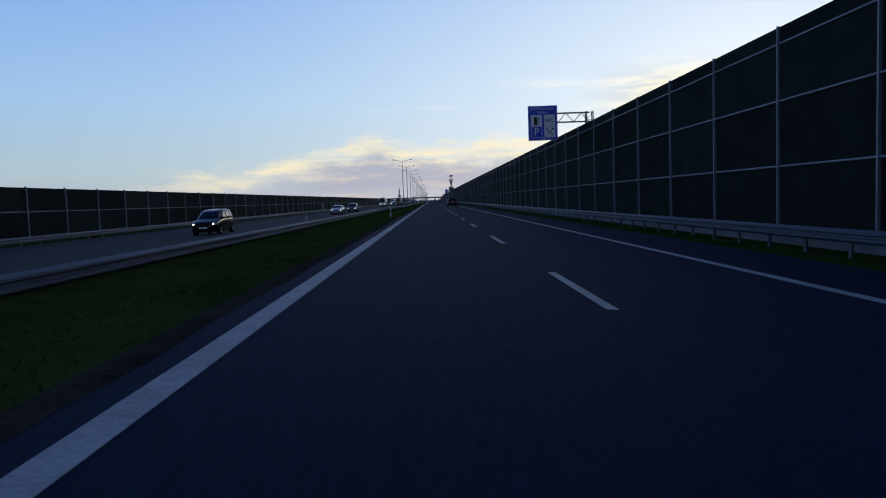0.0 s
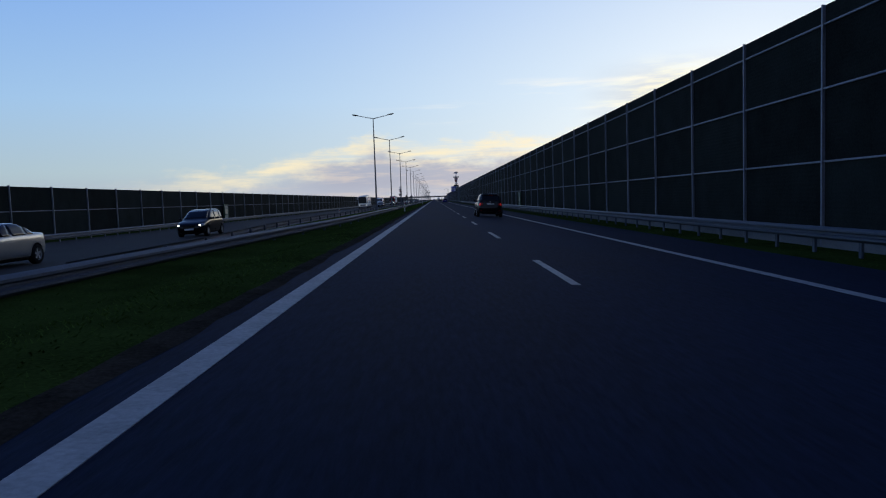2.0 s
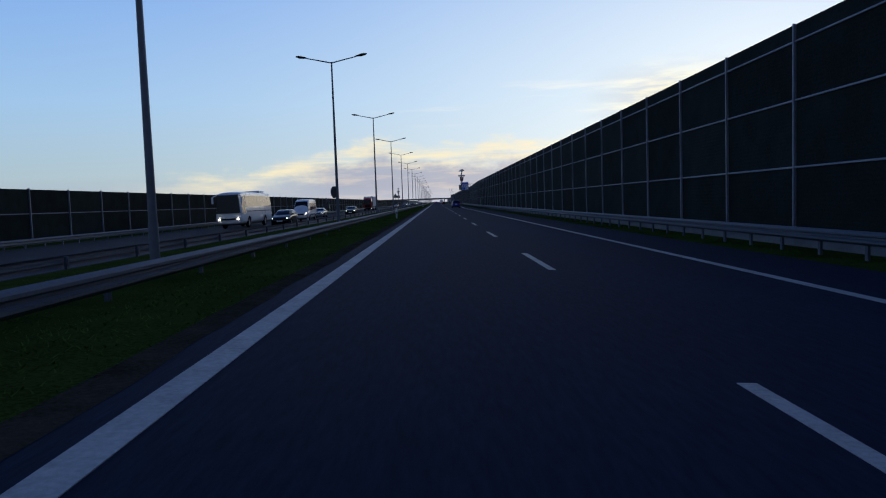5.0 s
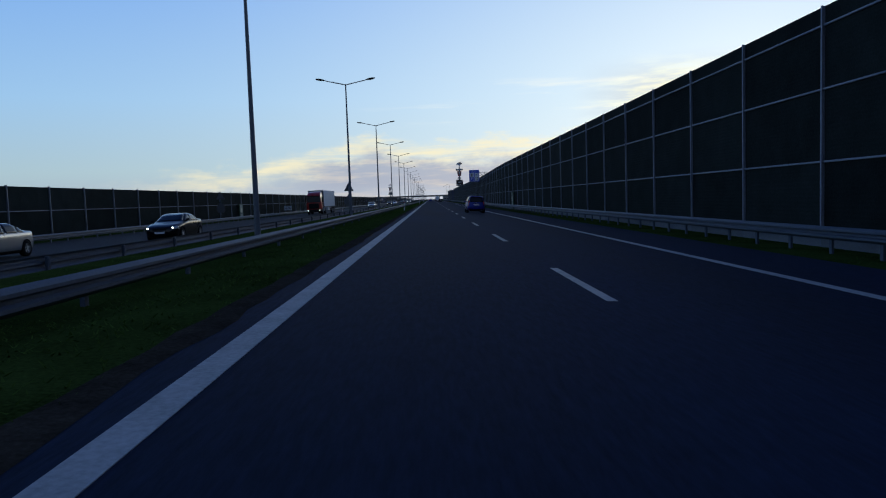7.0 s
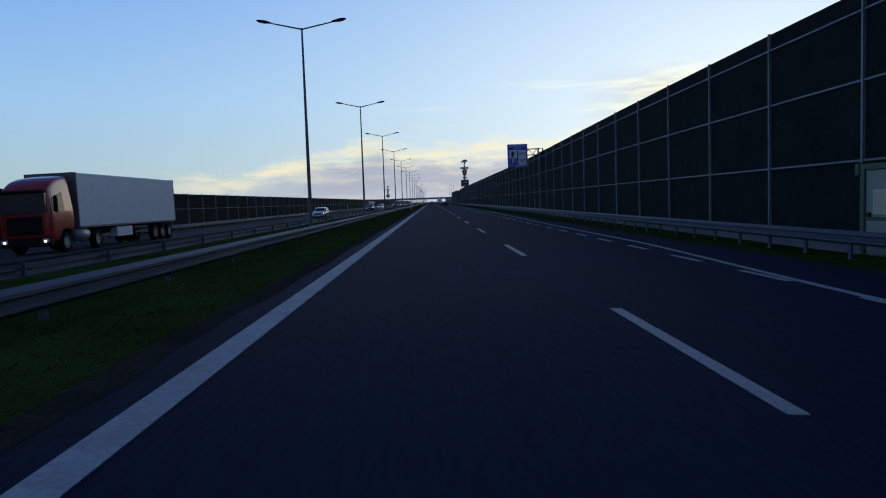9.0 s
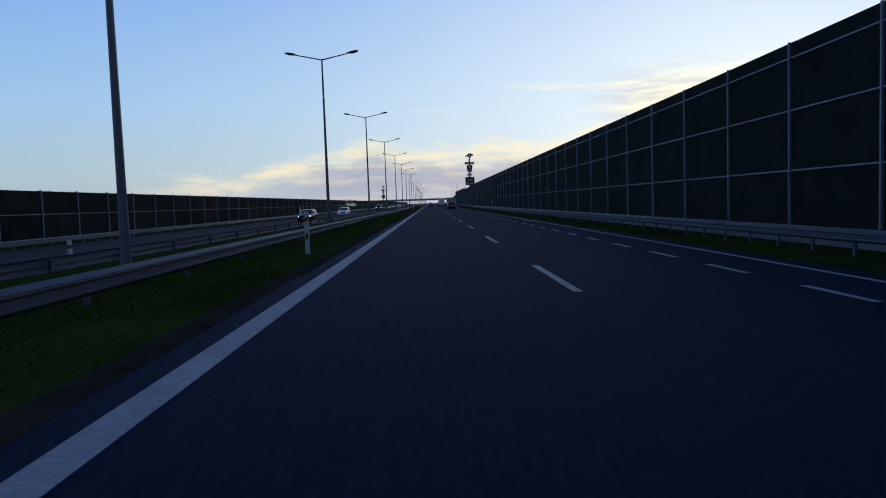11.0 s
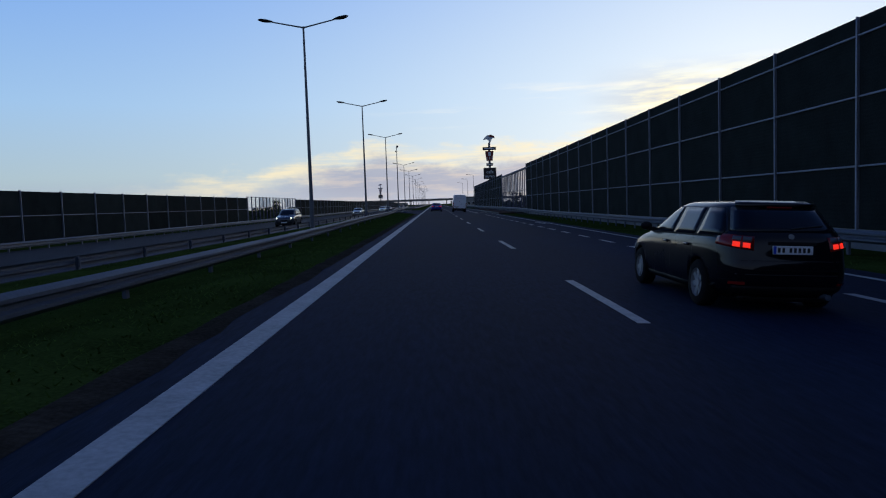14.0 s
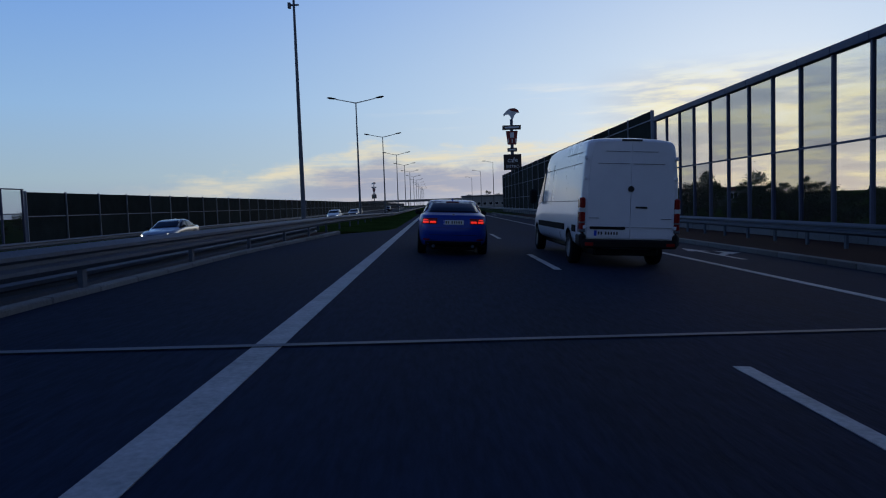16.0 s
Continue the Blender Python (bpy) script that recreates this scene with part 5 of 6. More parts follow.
    part("windscreen", sheet([(-0.68, 1.52, 2.36), (0.68, 1.52, 2.36), (0.84, 2.22, 1.46), (-0.84, 2.22, 1.46)], (0, -0.04, -0.03)), CARGLASS, root)
    part("grille", sboxes((-0.42, 0.42, 2.90, 2.99, 0.72, 0.92), bevel=0.02), PLASTIC, root)
    S = old
    return root


def lengthen(root, y, by):
    """Draw out a vehicle: all that lies behind y moves back."""
    for o in root.children_recursive:
        if o.parent is not root and o.parent.matrix_basis.translation.length > 0:
            continue
        if o.matrix_basis.translation.length > 0:
            o.matrix_basis.translation.y -= by if o.matrix_basis.translation.y < y else 0.0
        else:
            for v in o.data.vertices:
                if v.co.y < y:
                    v.co.y -= by


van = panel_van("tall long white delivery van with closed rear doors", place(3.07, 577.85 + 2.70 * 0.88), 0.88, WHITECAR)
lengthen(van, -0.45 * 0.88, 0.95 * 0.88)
panel_van("white minibus with dark side windows and lit headlamps", pose(-13.6, 247.0, far_z(-13.6), 0, 1.2, 180), 0.84, WHITECAR, lit_front=True, windows=True)


def coach(m, scale):
    global S
    old = S
    root = thing("coach", "white touring coach with a dark windscreen and lit headlamps", "coach", at=m)
    st = [(-6.0, 0.55, 1.10, 0.80, 1.22, 1.65, 1.22, 3.30, 1.05), (-5.9, 0.40, 1.16, 0.70, 1.26, 1.65, 1.26, 3.42, 1.08), (0.0, 0.36, 1.16, 0.70, 1.275, 1.65, 1.275, 3.48, 1.10), (5.3, 0.36, 1.16, 0.70, 1.27, 1.60, 1.27, 3.46, 1.09),
          (5.75, 0.40, 1.14, 0.70, 1.24, 1.45, 1.22, 3.30, 1.00), (6.0, 0.48, 1.06, 0.72, 1.16, 1.30, 1.12, 2.95, 0.88)]
    shell_of("body", WHITECAR, st, root, scale, cut=[(s * 1.24, y, 0.58) for s in (-1, 1) for y in (-2.6, 3.6)])
    S = scale
    part("underbody", sboxes((-0.85, 0.85, -5.6, 5.5, 0.30, 0.80), bevel=0.03), PLASTIC, root)
    part("windscreen", sheet([(-1.10, 6.06, 1.42), (1.10, 6.06, 1.42), (0.98, 5.96, 3.14), (-0.98, 5.96, 3.14)], (0, -0.16, 0)), CARGLASS, root)
    for s in (-1, 1):
        for i in range(7):
            a = -5.5 + i * 1.42
            part("side_window", side_window(st, [(a, 0.18), (a + 1.36, 0.18), (a + 1.36, 0.80), (a, 0.80)], s), CARGLASS, root)
        part("driver_window", side_window(st, [(4.65, -0.1), (5.6, -0.1), (5.6, 0.75), (4.65, 0.80)], s), CARGLASS, root)
        part("waist_line", sboxes((s * 1.27, s * 1.29, -5.6, 4.4, 1.52, 1.58), bevel=0.0), PLASTIC, root, "dark waist line")
        arm = part("mirror_arm", tube(bmesh.new(), (s * 1.0 * S, 5.9 * S, 3.15 * S), (s * 1.32 * S, 6.25 * S, 2.95 * S), 0.05 * S, 0.05 * S, 8), WHITECAR, root, smooth=True)
        part("mirror", sboxes((s * 1.24, s * 1.42, 6.15, 6.30, 2.35, 2.95), bevel=0.04), WHITECAR, root)
        head = part("headlamp", sboxes((s * 0.66, s * 1.08, 5.88, 6.03, 0.78, 0.98), bevel=0.03), RIM, root)
        bm = bmesh.new()
        bmesh.ops.create_uvsphere(bm, u_segments=10, v_segments=6, radius=0.10 * S, matrix=Matrix.Translation((s * 0.88 * S, 6.05 * S, 0.88 * S)))
        part("bulb", bm, HEAD, head, "lit headlamp bulb")
        for y in (-2.6, 3.6):
            wheel(root, s * 1.12, y, 0.50, 0.28, 8)
    part("grille", sboxes((-0.62, 0.62, 5.98, 6.05, 0.80, 0.95), bevel=0.02), PLASTIC, root)
    part("roof_unit", sboxes((-0.8, 0.8, -4.6, -2.6, 3.46, 3.62), bevel=0.05), WHITECAR, root, "low white roof unit")
    part("number_plate", sboxes((-0.26, 0.26, 6.03, 6.06, 0.50, 0.61), bevel=0.0), PLATE, root)
    S = old
    return root


coach(pose(-16.2, 234.5, far_z(-16.2), 0, 1.2, 180), 0.84)


TRAILER = material("trailer_skin", (0.72, 0.74, 0.75), 0.7, vary=0.05, grain=3, blotch=0.5, bump=0.0, spec=0.15)


def lorry(m, scale):
    global S
    old = S
    root = thing("lorry", "red articulated lorry with a white box trailer and lit lamps", "lorry", at=m)
    S = scale
    cab = [(5.1, 0.95, 1.10, 1.10, 1.22, 2.0, 1.22, 3.70, 1.05), (5.3, 0.85, 1.16, 1.05, 1.25, 2.0, 1.25, 3.82, 1.06), (6.6, 0.45, 1.16, 0.80, 1.25, 2.0, 1.25, 3.66, 1.04), (7.25, 0.42, 1.14, 0.80, 1.24, 1.95, 1.23, 3.20, 1.05), (7.45, 0.46, 1.08, 0.80, 1.18, 1.85, 1.16, 2.85, 1.0)]
    shell_of("cab", REDCAR, cab, root, scale, "red cab", cut=[(s * 1.22, 6.1, 0.62) for s in (-1, 1)])
    part("windscreen", sheet([(-1.08, 7.53, 1.96), (1.08, 7.53, 1.96), (1.04, 7.47, 2.88), (-1.04, 7.47, 2.88)], (0, -0.20, 0)), CARGLASS, root)
    part("sun_visor", sboxes((-1.08, 1.08, 7.20, 7.66, 2.90, 3.04), bevel=0.03), PLASTIC, root, "dark sun visor")
    part("grille", sboxes((-0.82, 0.82, 7.34, 7.52, 0.95, 1.80), bevel=0.03), PLASTIC, root, "dark grille")
    part("front_bumper", sboxes((-1.20, 1.20, 7.15, 7.50, 0.38, 0.82), bevel=0.05), PLASTIC, root, "dark front bumper")
    for s in (-1, 1):
        part("side_window", side_window(cab, [(6.15, 0.02), (7.10, 0.04), (7.05, 0.50), (6.15, 0.55)], s), CARGLASS, root)
        part("mirror", sboxes((s * 1.28, s * 1.46, 7.05, 7.22, 1.95, 2.75), bevel=0.04), PLASTIC, root)
        head = part("headlamp", sboxes((s * 0.78, s * 1.16, 7.36, 7.51, 0.55, 0.78), bevel=0.03), RIM, root)
        bm = bmesh.new()
        bmesh.ops.create_uvsphere(bm, u_segments=10, v_segments=6, radius=0.05 * S, matrix=Matrix.Translation((s * 0.95 * S, 7.52 * S, 0.62 * S)))
        part("bulb", bm, HEAD, head, "lit headlamp bulb")
        for y in (6.1, 2.9, -4.8, -6.0, -7.2):
            wheel(root, s * 1.08, y, 0.50, 0.30, 8)
        part("tank", tube(bmesh.new(), (s * 0.95 * S, 3.9 * S, 0.80 * S), (s * 0.95 * S, 4.9 * S, 0.80 * S), 0.34 * S, 0.34 * S, 16), RIM, root, "pale fuel tank", smooth=True)
        part("pallet_box", sboxes((s * 0.80, s * 1.22, -1.4, 0.6, 0.50, 1.05), bevel=0.02), WHITECAR, root, "white pallet box")
        part("side_rail", sboxes((s * 1.20, s * 1.26, -3.4, -1.7, 0.62, 0.72), (s * 1.20, s * 1.26, -3.4, -1.7, 0.90, 1.0), bevel=0.01), STEEL, root)
    part("chassis", sboxes((-0.55, 0.55, -8.0, 5.4, 0.75, 1.10), bevel=0.02), PLASTIC, root)
    box_ = part("trailer_box", sboxes((-1.27, 1.27, -8.3, 4.85, 1.18, 3.92), bevel=0.035), TRAILER, root, "white box body")
    part("frame_edge", sboxes((-1.285, 1.285, 4.80, 4.90, 1.16, 3.95), bevel=0.01), SIGN_GREY, box_)
    part("frame_edge", sboxes((-1.285, 1.285, -8.35, -8.25, 1.16, 3.95), bevel=0.01), SIGN_GREY, box_)
    part("lower_rail", sboxes((-1.285, 1.285, -8.25, 4.80, 1.12, 1.22), bevel=0.01), SIGN_GREY, box_)
    S = old
    return root


lorry(pose(-15.9, 343.05, far_z(-15.9), 0, 1.2, 180), 0.83)

# ---------------------------------------------------------------- signs and doors
tri = thing("warning_sign", "grey back of a triangular warning sign on a steel post", "road sign", at=pose(-7.7, 307.3, -0.38))
part("post", tube(bmesh.new(), (0, 0, 0), (0, 0, 3.15), 0.035, 0.035, 10), SIGN_BACK, tri, smooth=True)


def plate_back(points, y0, y1):
    bm = bmesh.new()
    vs = [bm.verts.new((x, y0, z)) for x, z in points]
    bm.faces.new(vs)
    r = bmesh.ops.extrude_face_region(bm, geom=bm.faces[:])
    bmesh.ops.translate(bm, verts=[v for v in r["geom"] if isinstance(v, bmesh.types.BMVert)], vec=(0, y1 - y0, 0))
    bmesh.ops.recalc_face_normals(bm, faces=bm.faces[:])
    return bm


part("triangle_plate", plate_back([(-0.40, 2.44), (-0.43, 2.49), (-0.03, 3.22), (0.03, 3.22), (0.43, 2.49), (0.40, 2.44)], 0.04, 0.06), SIGN_BACK, tri)
part("octagon_plate", plate_back([(-0.42, 1.25), (-0.42, 1.70), (-0.20, 1.92), (-0.02, 2.22), (0.02, 2.22), (0.20, 1.92), (0.42, 1.70), (0.42, 1.25), (0.25, 1.0), (-0.25, 1.0)], 0.04, 0.06), SIGN_BACK, tri)
for z in (1.4, 1.8, 2.7):
    part("clamp", boxes((-0.30, 0.30, 0.0, 0.038, z, z + 0.04)), STEEL, tri)

round_sign = thing("round_sign", "grey back of a round sign clamped to a lamp pole", "road sign", at=pose(-5.56, 213.72, 1.78, 0, 0, 62))
bm = tube(bmesh.new(), (0, 0.10, 0), (0, 0.125, 0), 0.33, 0.33, 28)
part("plate", bm, SIGN_BACK, round_sign)
part("clamp", boxes((0.0, 0.20, 0.06, 0.098, 0.12, 0.16), (0.0, 0.20, 0.06, 0.098, -0.16, -0.12)), STEEL, round_sign)

copy_thing(tri, pose(-22.2, 316.0, -0.64, 0, 0, 180))
km = thing("distance_plate", "white plate with a black kilometre number by the far wall", "road sign", at=pose(-22.3, 350.8, -0.64))
part("plate", boxes((-0.55, 0.55, -0.01, 0.01, 0.75, 1.35), bevel=0.004), SIGN_WHITE, km)
part("post", boxes((-0.03, 0.03, 0.012, 0.07, 0, 1.1)), SIGN_GREY, km)
lettering("number", "428", 0.60, BLACK, km, Matrix.Translation((0, -0.012, 1.05)) @ UPRIGHT)


NOTICE = material("notice_board", (0.62, 0.60, 0.40), 0.6, vary=0.1, bump=0.0)


def wall_door(x, y, facing, z0, h, group):
    root = thing("service_door", "green steel service door with a pale notice in the noise wall", "door", group, at=pose(x, y, z0, 0, 0, -90 if facing < 0 else 90))
    part("frame", boxes((-0.75, -0.62, -0.09, 0.05, 0, h), (0.62, 0.75, -0.09, 0.05, 0, h), (-0.615, 0.615, -0.09, 0.05, h - 0.13, h), bevel=0.01), GREEN, root)
    part("leaf", boxes((-0.61, 0.61, -0.05, 0.0, 0.02, h - 0.14), bevel=0.006), DOOR_LEAF, root, "pale door leaf")
    part("notice", boxes((-0.35, 0.40, -0.062, -0.052, h * 0.45, h * 0.72)), NOTICE, root, "pale yellow notice board")
    part("mid_rail", boxes((-0.60, 0.60, -0.066, -0.052, h * 0.38, h * 0.42)), GREEN, root)
    part("handle", boxes((-0.50, -0.40, -0.12, -0.052, h * 0.42, h * 0.47), bevel=0.01), BLACK, root)
    part("lamp", boxes((-0.95, -0.80, -0.10, 0.02, h - 0.25, h + 0.02), bevel=0.02), GREEN, root, "small green lamp box")
    return root


wall_door(9.55, 149.6, -1, -0.44, 2.0, "service doors")
wall_door(9.55, 324.2, -1, -0.44, 2.0, "service doors")
wall_door(10.79, 498.2, -1, -0.46, 2.0, "service doors")
wall_door(-23.55, 150.7, 1, -0.66, 1.95, "service doors in the far wall")
wall_door(-23.55, 328.6, 1, -0.66, 1.95, "service doors in the far wall")
wall_door(-23.55, 504.0, 1, -0.66, 1.95, "service doors in the far wall")

# ---------------------------------------------------------------- advertising pylons
DARKRED = material("sign_dark_red", (0.22, 0.018, 0.02), 0.5, vary=0.15, bump=0.0)
DARKPANEL = material("sign_dark_brown", (0.030, 0.018, 0.018), 0.5, vary=0.15, bump=0.0)


def pylon(x, y, z0, k, group):
    """A tall services pylon: bird-shaped top, boards and a bucket between them."""
    root = thing("advertising_pylon", "tall advertising pylon with dark red boards at a filling station", "sign", group, at=pose(x, y, z0))
    top = 28.6 * k
    part("mast", tube(bmesh.new(), (0, 0, 0), (0, 0, top - 3.2 * k), 0.55 * k, 0.42 * k, 14), STEEL, root, smooth=True)
    head = [(-2.1, -0.9), (-2.3, -0.3), (-1.5, 0.5), (-0.6, 1.2), (0.9, 1.35), (1.9, 0.8), (2.3, 0.0), (1.4, -0.1), (0.9, -0.7), (0.5, -1.7), (0.0, -1.8), (-0.3, -0.9), (-0.9, -0.4), (-1.6, -0.5)]
    part("bird_emblem", plate_back([(a * k, top - 1.4 * k + b * k) for a, b in head], -0.25, 0.25), SIGN_WHITE, root, "white emblem shaped like a bird's head")
    crest = [(-0.5, 0.75), (-0.3, 1.18), (0.9, 1.32), (1.9, 0.78), (2.26, 0.05), (1.3, 0.25)]
    part("crest", plate_back([(a * k, top - 1.4 * k + b * k) for a, b in crest], -0.32, -0.26), DARKRED, root, "dark red crest")
    for name, z, w, h, mat, taper in (("name_board", 21.6, 5.2, 1.2, DARKPANEL, 1.0), ("bucket_board", 17.4, 3.3, 3.8, DARKRED, 0.72), ("small_board", 15.4, 2.6, 1.0, DARKPANEL, 1.0), ("cafe_board", 10.2, 5.0, 4.4, DARKPANEL, 1.0)):
        z, w, h = (z + 0.9) * k, w * k, h * k
        b = part(name, plate_back([(-w / 2 * taper, z), (w / 2 * taper, z), (w / 2, z + h), (-w / 2, z + h)], -0.5 * k, 0.5 * k), mat, root)
        if name == "cafe_board":
            lettering("wording", "cafe", 1.9 * k, SIGN_WHITE, b, Matrix.Translation((0, -0.52 * k, z + h * 0.62)) @ UPRIGHT)
            lettering("wording", "BISTRO", 1.15 * k, SIGN_WHITE, b, Matrix.Translation((0, -0.52 * k, z + h * 0.20)) @ UPRIGHT)
        elif name == "bucket_board":
            part("stripe", boxes(*[(i * w * 0.16 - 0.12 * k, i * w * 0.16 + 0.12 * k, -0.54 * k, -0.505 * k, z + h * 0.12, z + h * 0.42) for i in (-2, 0, 2)]), SIGN_WHITE, b, "white stripes")
            part("picture", boxes((-w * 0.16, w * 0.16, -0.54 * k, -0.505 * k, z + h * 0.50, z + h * 0.88)), SIGN_WHITE, b, "pale plain shape")
        else:
            part("bar", boxes((-w * 0.38, w * 0.38, -0.54 * k, -0.505 * k, z + h * 0.3, z + h * 0.7)), SIGN_WHITE, b, "pale plain bar")
    return root


pylon(22.3, 764.0, -0.95, 1.0, "pylons")
pylon(-53.9, 1183.0, -0.95, 0.82, "pylons")

# ---------------------------------------------------------------- end of the median, bridge joint, kerbs and arrows
BRICK = material("red_planting_bed", (0.040, 0.014, 0.013), 0.95, vary=0.4, grain=25, blotch=1.5, bump=0.6, spec=0.1)
def kerb_x(y):
    """The kerb on the bridge swings out from the lane and back again."""
    return -3.72 - 0.38 * smooth(563, 572, y) + 0.55 * smooth(577, 589, y)


def side_paving():
    """Asphalt that widens from the edge of the lane to the kerb and narrows again past the bridge."""
    bm = bmesh.new()
    rows = []
    for y in np.arange(556.0, 593.6, 0.75):
        left = min(-1.96, -1.95 - 2.0 * smooth(555.5, 563.5, y)) if y < 564 else kerb_x(y) if y < 587 else kerb_x(587) + 1.5 * smooth(587, 593, y)
        rows.append([bm.verts.new((x, y, road_z(x) + z)) for x, z in ((left, -0.25), (left, 0.0), (left * 0.5 - 0.97, 0.0), (-1.945, 0.0))])
    for p, q in zip(rows, rows[1:]):
        for i in range(3):
            bm.faces.new((p[i], p[i + 1], q[i + 1], q[i]))
    bmesh.ops.recalc_face_normals(bm, faces=bm.faces[:])
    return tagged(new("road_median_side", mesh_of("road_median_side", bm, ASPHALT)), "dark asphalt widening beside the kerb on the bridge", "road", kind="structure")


side_paving()
strip("bed_left", "dark red planting bed between kerb and guard rail", "verge", -8.6, -3.9, 564.0, 591.0, lambda x, y: 0.19 if x > -5.4 else 0.0, BRICK, step=20, cols=6)


def kerb(name, x, y0, y1, z, label):
    root = thing(name, label, "kerb", kind="structure")
    me = mesh_of("kerb_stone", boxes((-0.09, 0.09, 0.0, 0.985, -0.3, 0.0), bevel=0.015), CONCRETE)
    y = y0
    while y < y1:
        a, b = (x(y), x(y + 1.0)) if callable(x) else (x, x)
        part("kerb_stone", me, None, root, at=pose(a, y, z, 0, 0, -math.degrees(math.atan(b - a))))
        y += 1.0
    return root


kerb("kerb_left", lambda y: kerb_x(y) - 0.09, 563.6, 588.0, 0.285, "pale concrete kerb on the bridge")
kerb("kerb_right", 7.62, 571.5, 660.0, -0.29, "pale concrete kerb along the slip lane")
strip("bed_right", "dark red paved strip behind the kerb", "verge", 7.72, 10.7, 571.0, 640.0, lambda x, y: -0.33, BRICK, step=20)
bm = bmesh.new()
grid_sheet(bm, [-3.7, 0, 4, 7.5], [569.75, 569.84], lambda x, y: road_z(x) + 0.012)
for v in bm.verts:                       # laid slightly askew
    v.co.y += 0.22 * (v.co.x + 1.2)
ob = tagged(new("bridge_joint", mesh_of("bridge_joint", bm, STEEL)), "pale steel expansion joint across the road", "bridge joint", kind="structure")


def arrow(x, y):
    bm = bmesh.new()
    for pts in ([(-0.07, 0), (0.07, 0), (0.07, 2.6), (-0.07, 2.6)], [(-0.28, 2.6), (0.28, 2.6), (0.0, 3.9)], [(0.07, 1.2), (0.55, 2.0), (0.55, 2.35), (0.07, 1.6)], [(0.45, 1.7), (0.95, 2.4), (0.45, 2.9)]):
        bm.faces.new([bm.verts.new((x + a, y + b, road_z(x + a) + 0.007)) for a, b in pts])
    return tagged(new("arrow_marking", mesh_of("arrow_marking", bm, PAINT)), "white lane arrow painted on the slip lane", "road marking", kind="structure")


for y in (423.0, 527.0, 579.5, 640.0):
    arrow(6.35, y)

# ---------------------------------------------------------------- far overpass, far lamps, buildings
over = thing("overpass", "grey concrete overpass crossing far ahead", "bridge", at=pose(0, 1250, -0.95))
part("deck", boxes((-140, 120, -4, 4, 5.2, 6.6), bevel=0.05), CONCRETE, over)
part("parapet", boxes((-140, 120, -4.1, -3.9, 6.62, 7.5)), CONCRETE, over)
for x in (-26, -6.4, 13):
    part("pier", boxes((x - 0.5, x + 0.5, -3, 3, 0, 5.2), bevel=0.05), CONCRETE, over)


def arm_lamp(x, y):
    root = thing("street_lamp", "grey steel street lamp with one arm, unlit", "street lamp", "street lamps at the services", at=pose(x, y, -0.95))
    part("pole", tube(bmesh.new(), (0, 0, 0), (0, 0, 11.4), 0.12, 0.05, 10), SIGN_GREY, root, smooth=True)
    part("arm", tube(bmesh.new(), (0, 0, 11.35), (-1.9, 0, 11.75), 0.04, 0.03, 8), SIGN_GREY, root, smooth=True)
    part("lamp_head", boxes((-2.5, -1.8, -0.16, 0.16, 11.68, 11.82), bevel=0.03), PLASTIC, root)
    return root


for x, y in ((13.6, 728.0), (13.6, 772.0), (13.6, 822.0)):
    arm_lamp(x, y)

BLD = material("render_wall", (0.34, 0.33, 0.31), 0.85, vary=0.15, bump=0.1)
ROOF = material("roof_sheet", (0.16, 0.05, 0.04), 0.7, vary=0.2, bump=0.1)


def building(x, y, w, d, h, red=False):
    root = thing("building", "low pale service building beyond the slip road", "building", at=pose(x, y, -0.95))
    part("wall", boxes((-w / 2, w / 2, -d / 2, d / 2, 0, h), bevel=0.03), BLD, root)
    part("roof", boxes((-w / 2 - 0.4, w / 2 + 0.4, -d / 2 - 0.4, d / 2 + 0.4, h + 0.01, h + 0.6), bevel=0.05), ROOF if red else SIGN_GREY, root)
    for i in range(int(w / 2.4)):
        a = -w / 2 + 1.0 + i * 2.4
        win = part("window", boxes((a, a + 1.4, -d / 2 - 0.05, -d / 2 + 0.05, 1.1, 2.3)), SIGN_WHITE, root)
        part("pane", boxes((a + 0.08, a + 1.32, -d / 2 - 0.06, -d / 2 - 0.052, 1.18, 2.22)), CARGLASS, win)
    return root


building(46.0, 690.0, 12, 8, 2.6, True)
building(20.0, 850.0, 18, 9, 4.5)
building(64.0, 720.0, 16, 9, 3.0)


# red and white barrier boards beyond the glass wall
def barrier(x, y):
    root = thing("road_barrier", "red and white striped barrier board on two legs", "barrier", "barrier boards", at=pose(x, y, -0.95))
    part("board", boxes((-1.3, 1.3, -0.03, 0.03, 0.75, 1.15), bevel=0.01), SIGN_WHITE, root)
    for i in range(5):
        part("stripe", boxes((-1.2 + i * 0.52, -0.94 + i * 0.52, -0.04, -0.032, 0.755, 1.145)), RED_BAND, root)
    for s in (-1, 1):
        part("leg", boxes((s * 1.0 - 0.04, s * 1.0 + 0.04, -0.25, 0.25, 0, 0.06), (s * 1.0 - 0.03, s * 1.0 + 0.03, 0.032, 0.07, 0.06, 1.1)), STEEL, root)
    return root


for x, y in ((22.5, 640.0),):
    barrier(x, y)


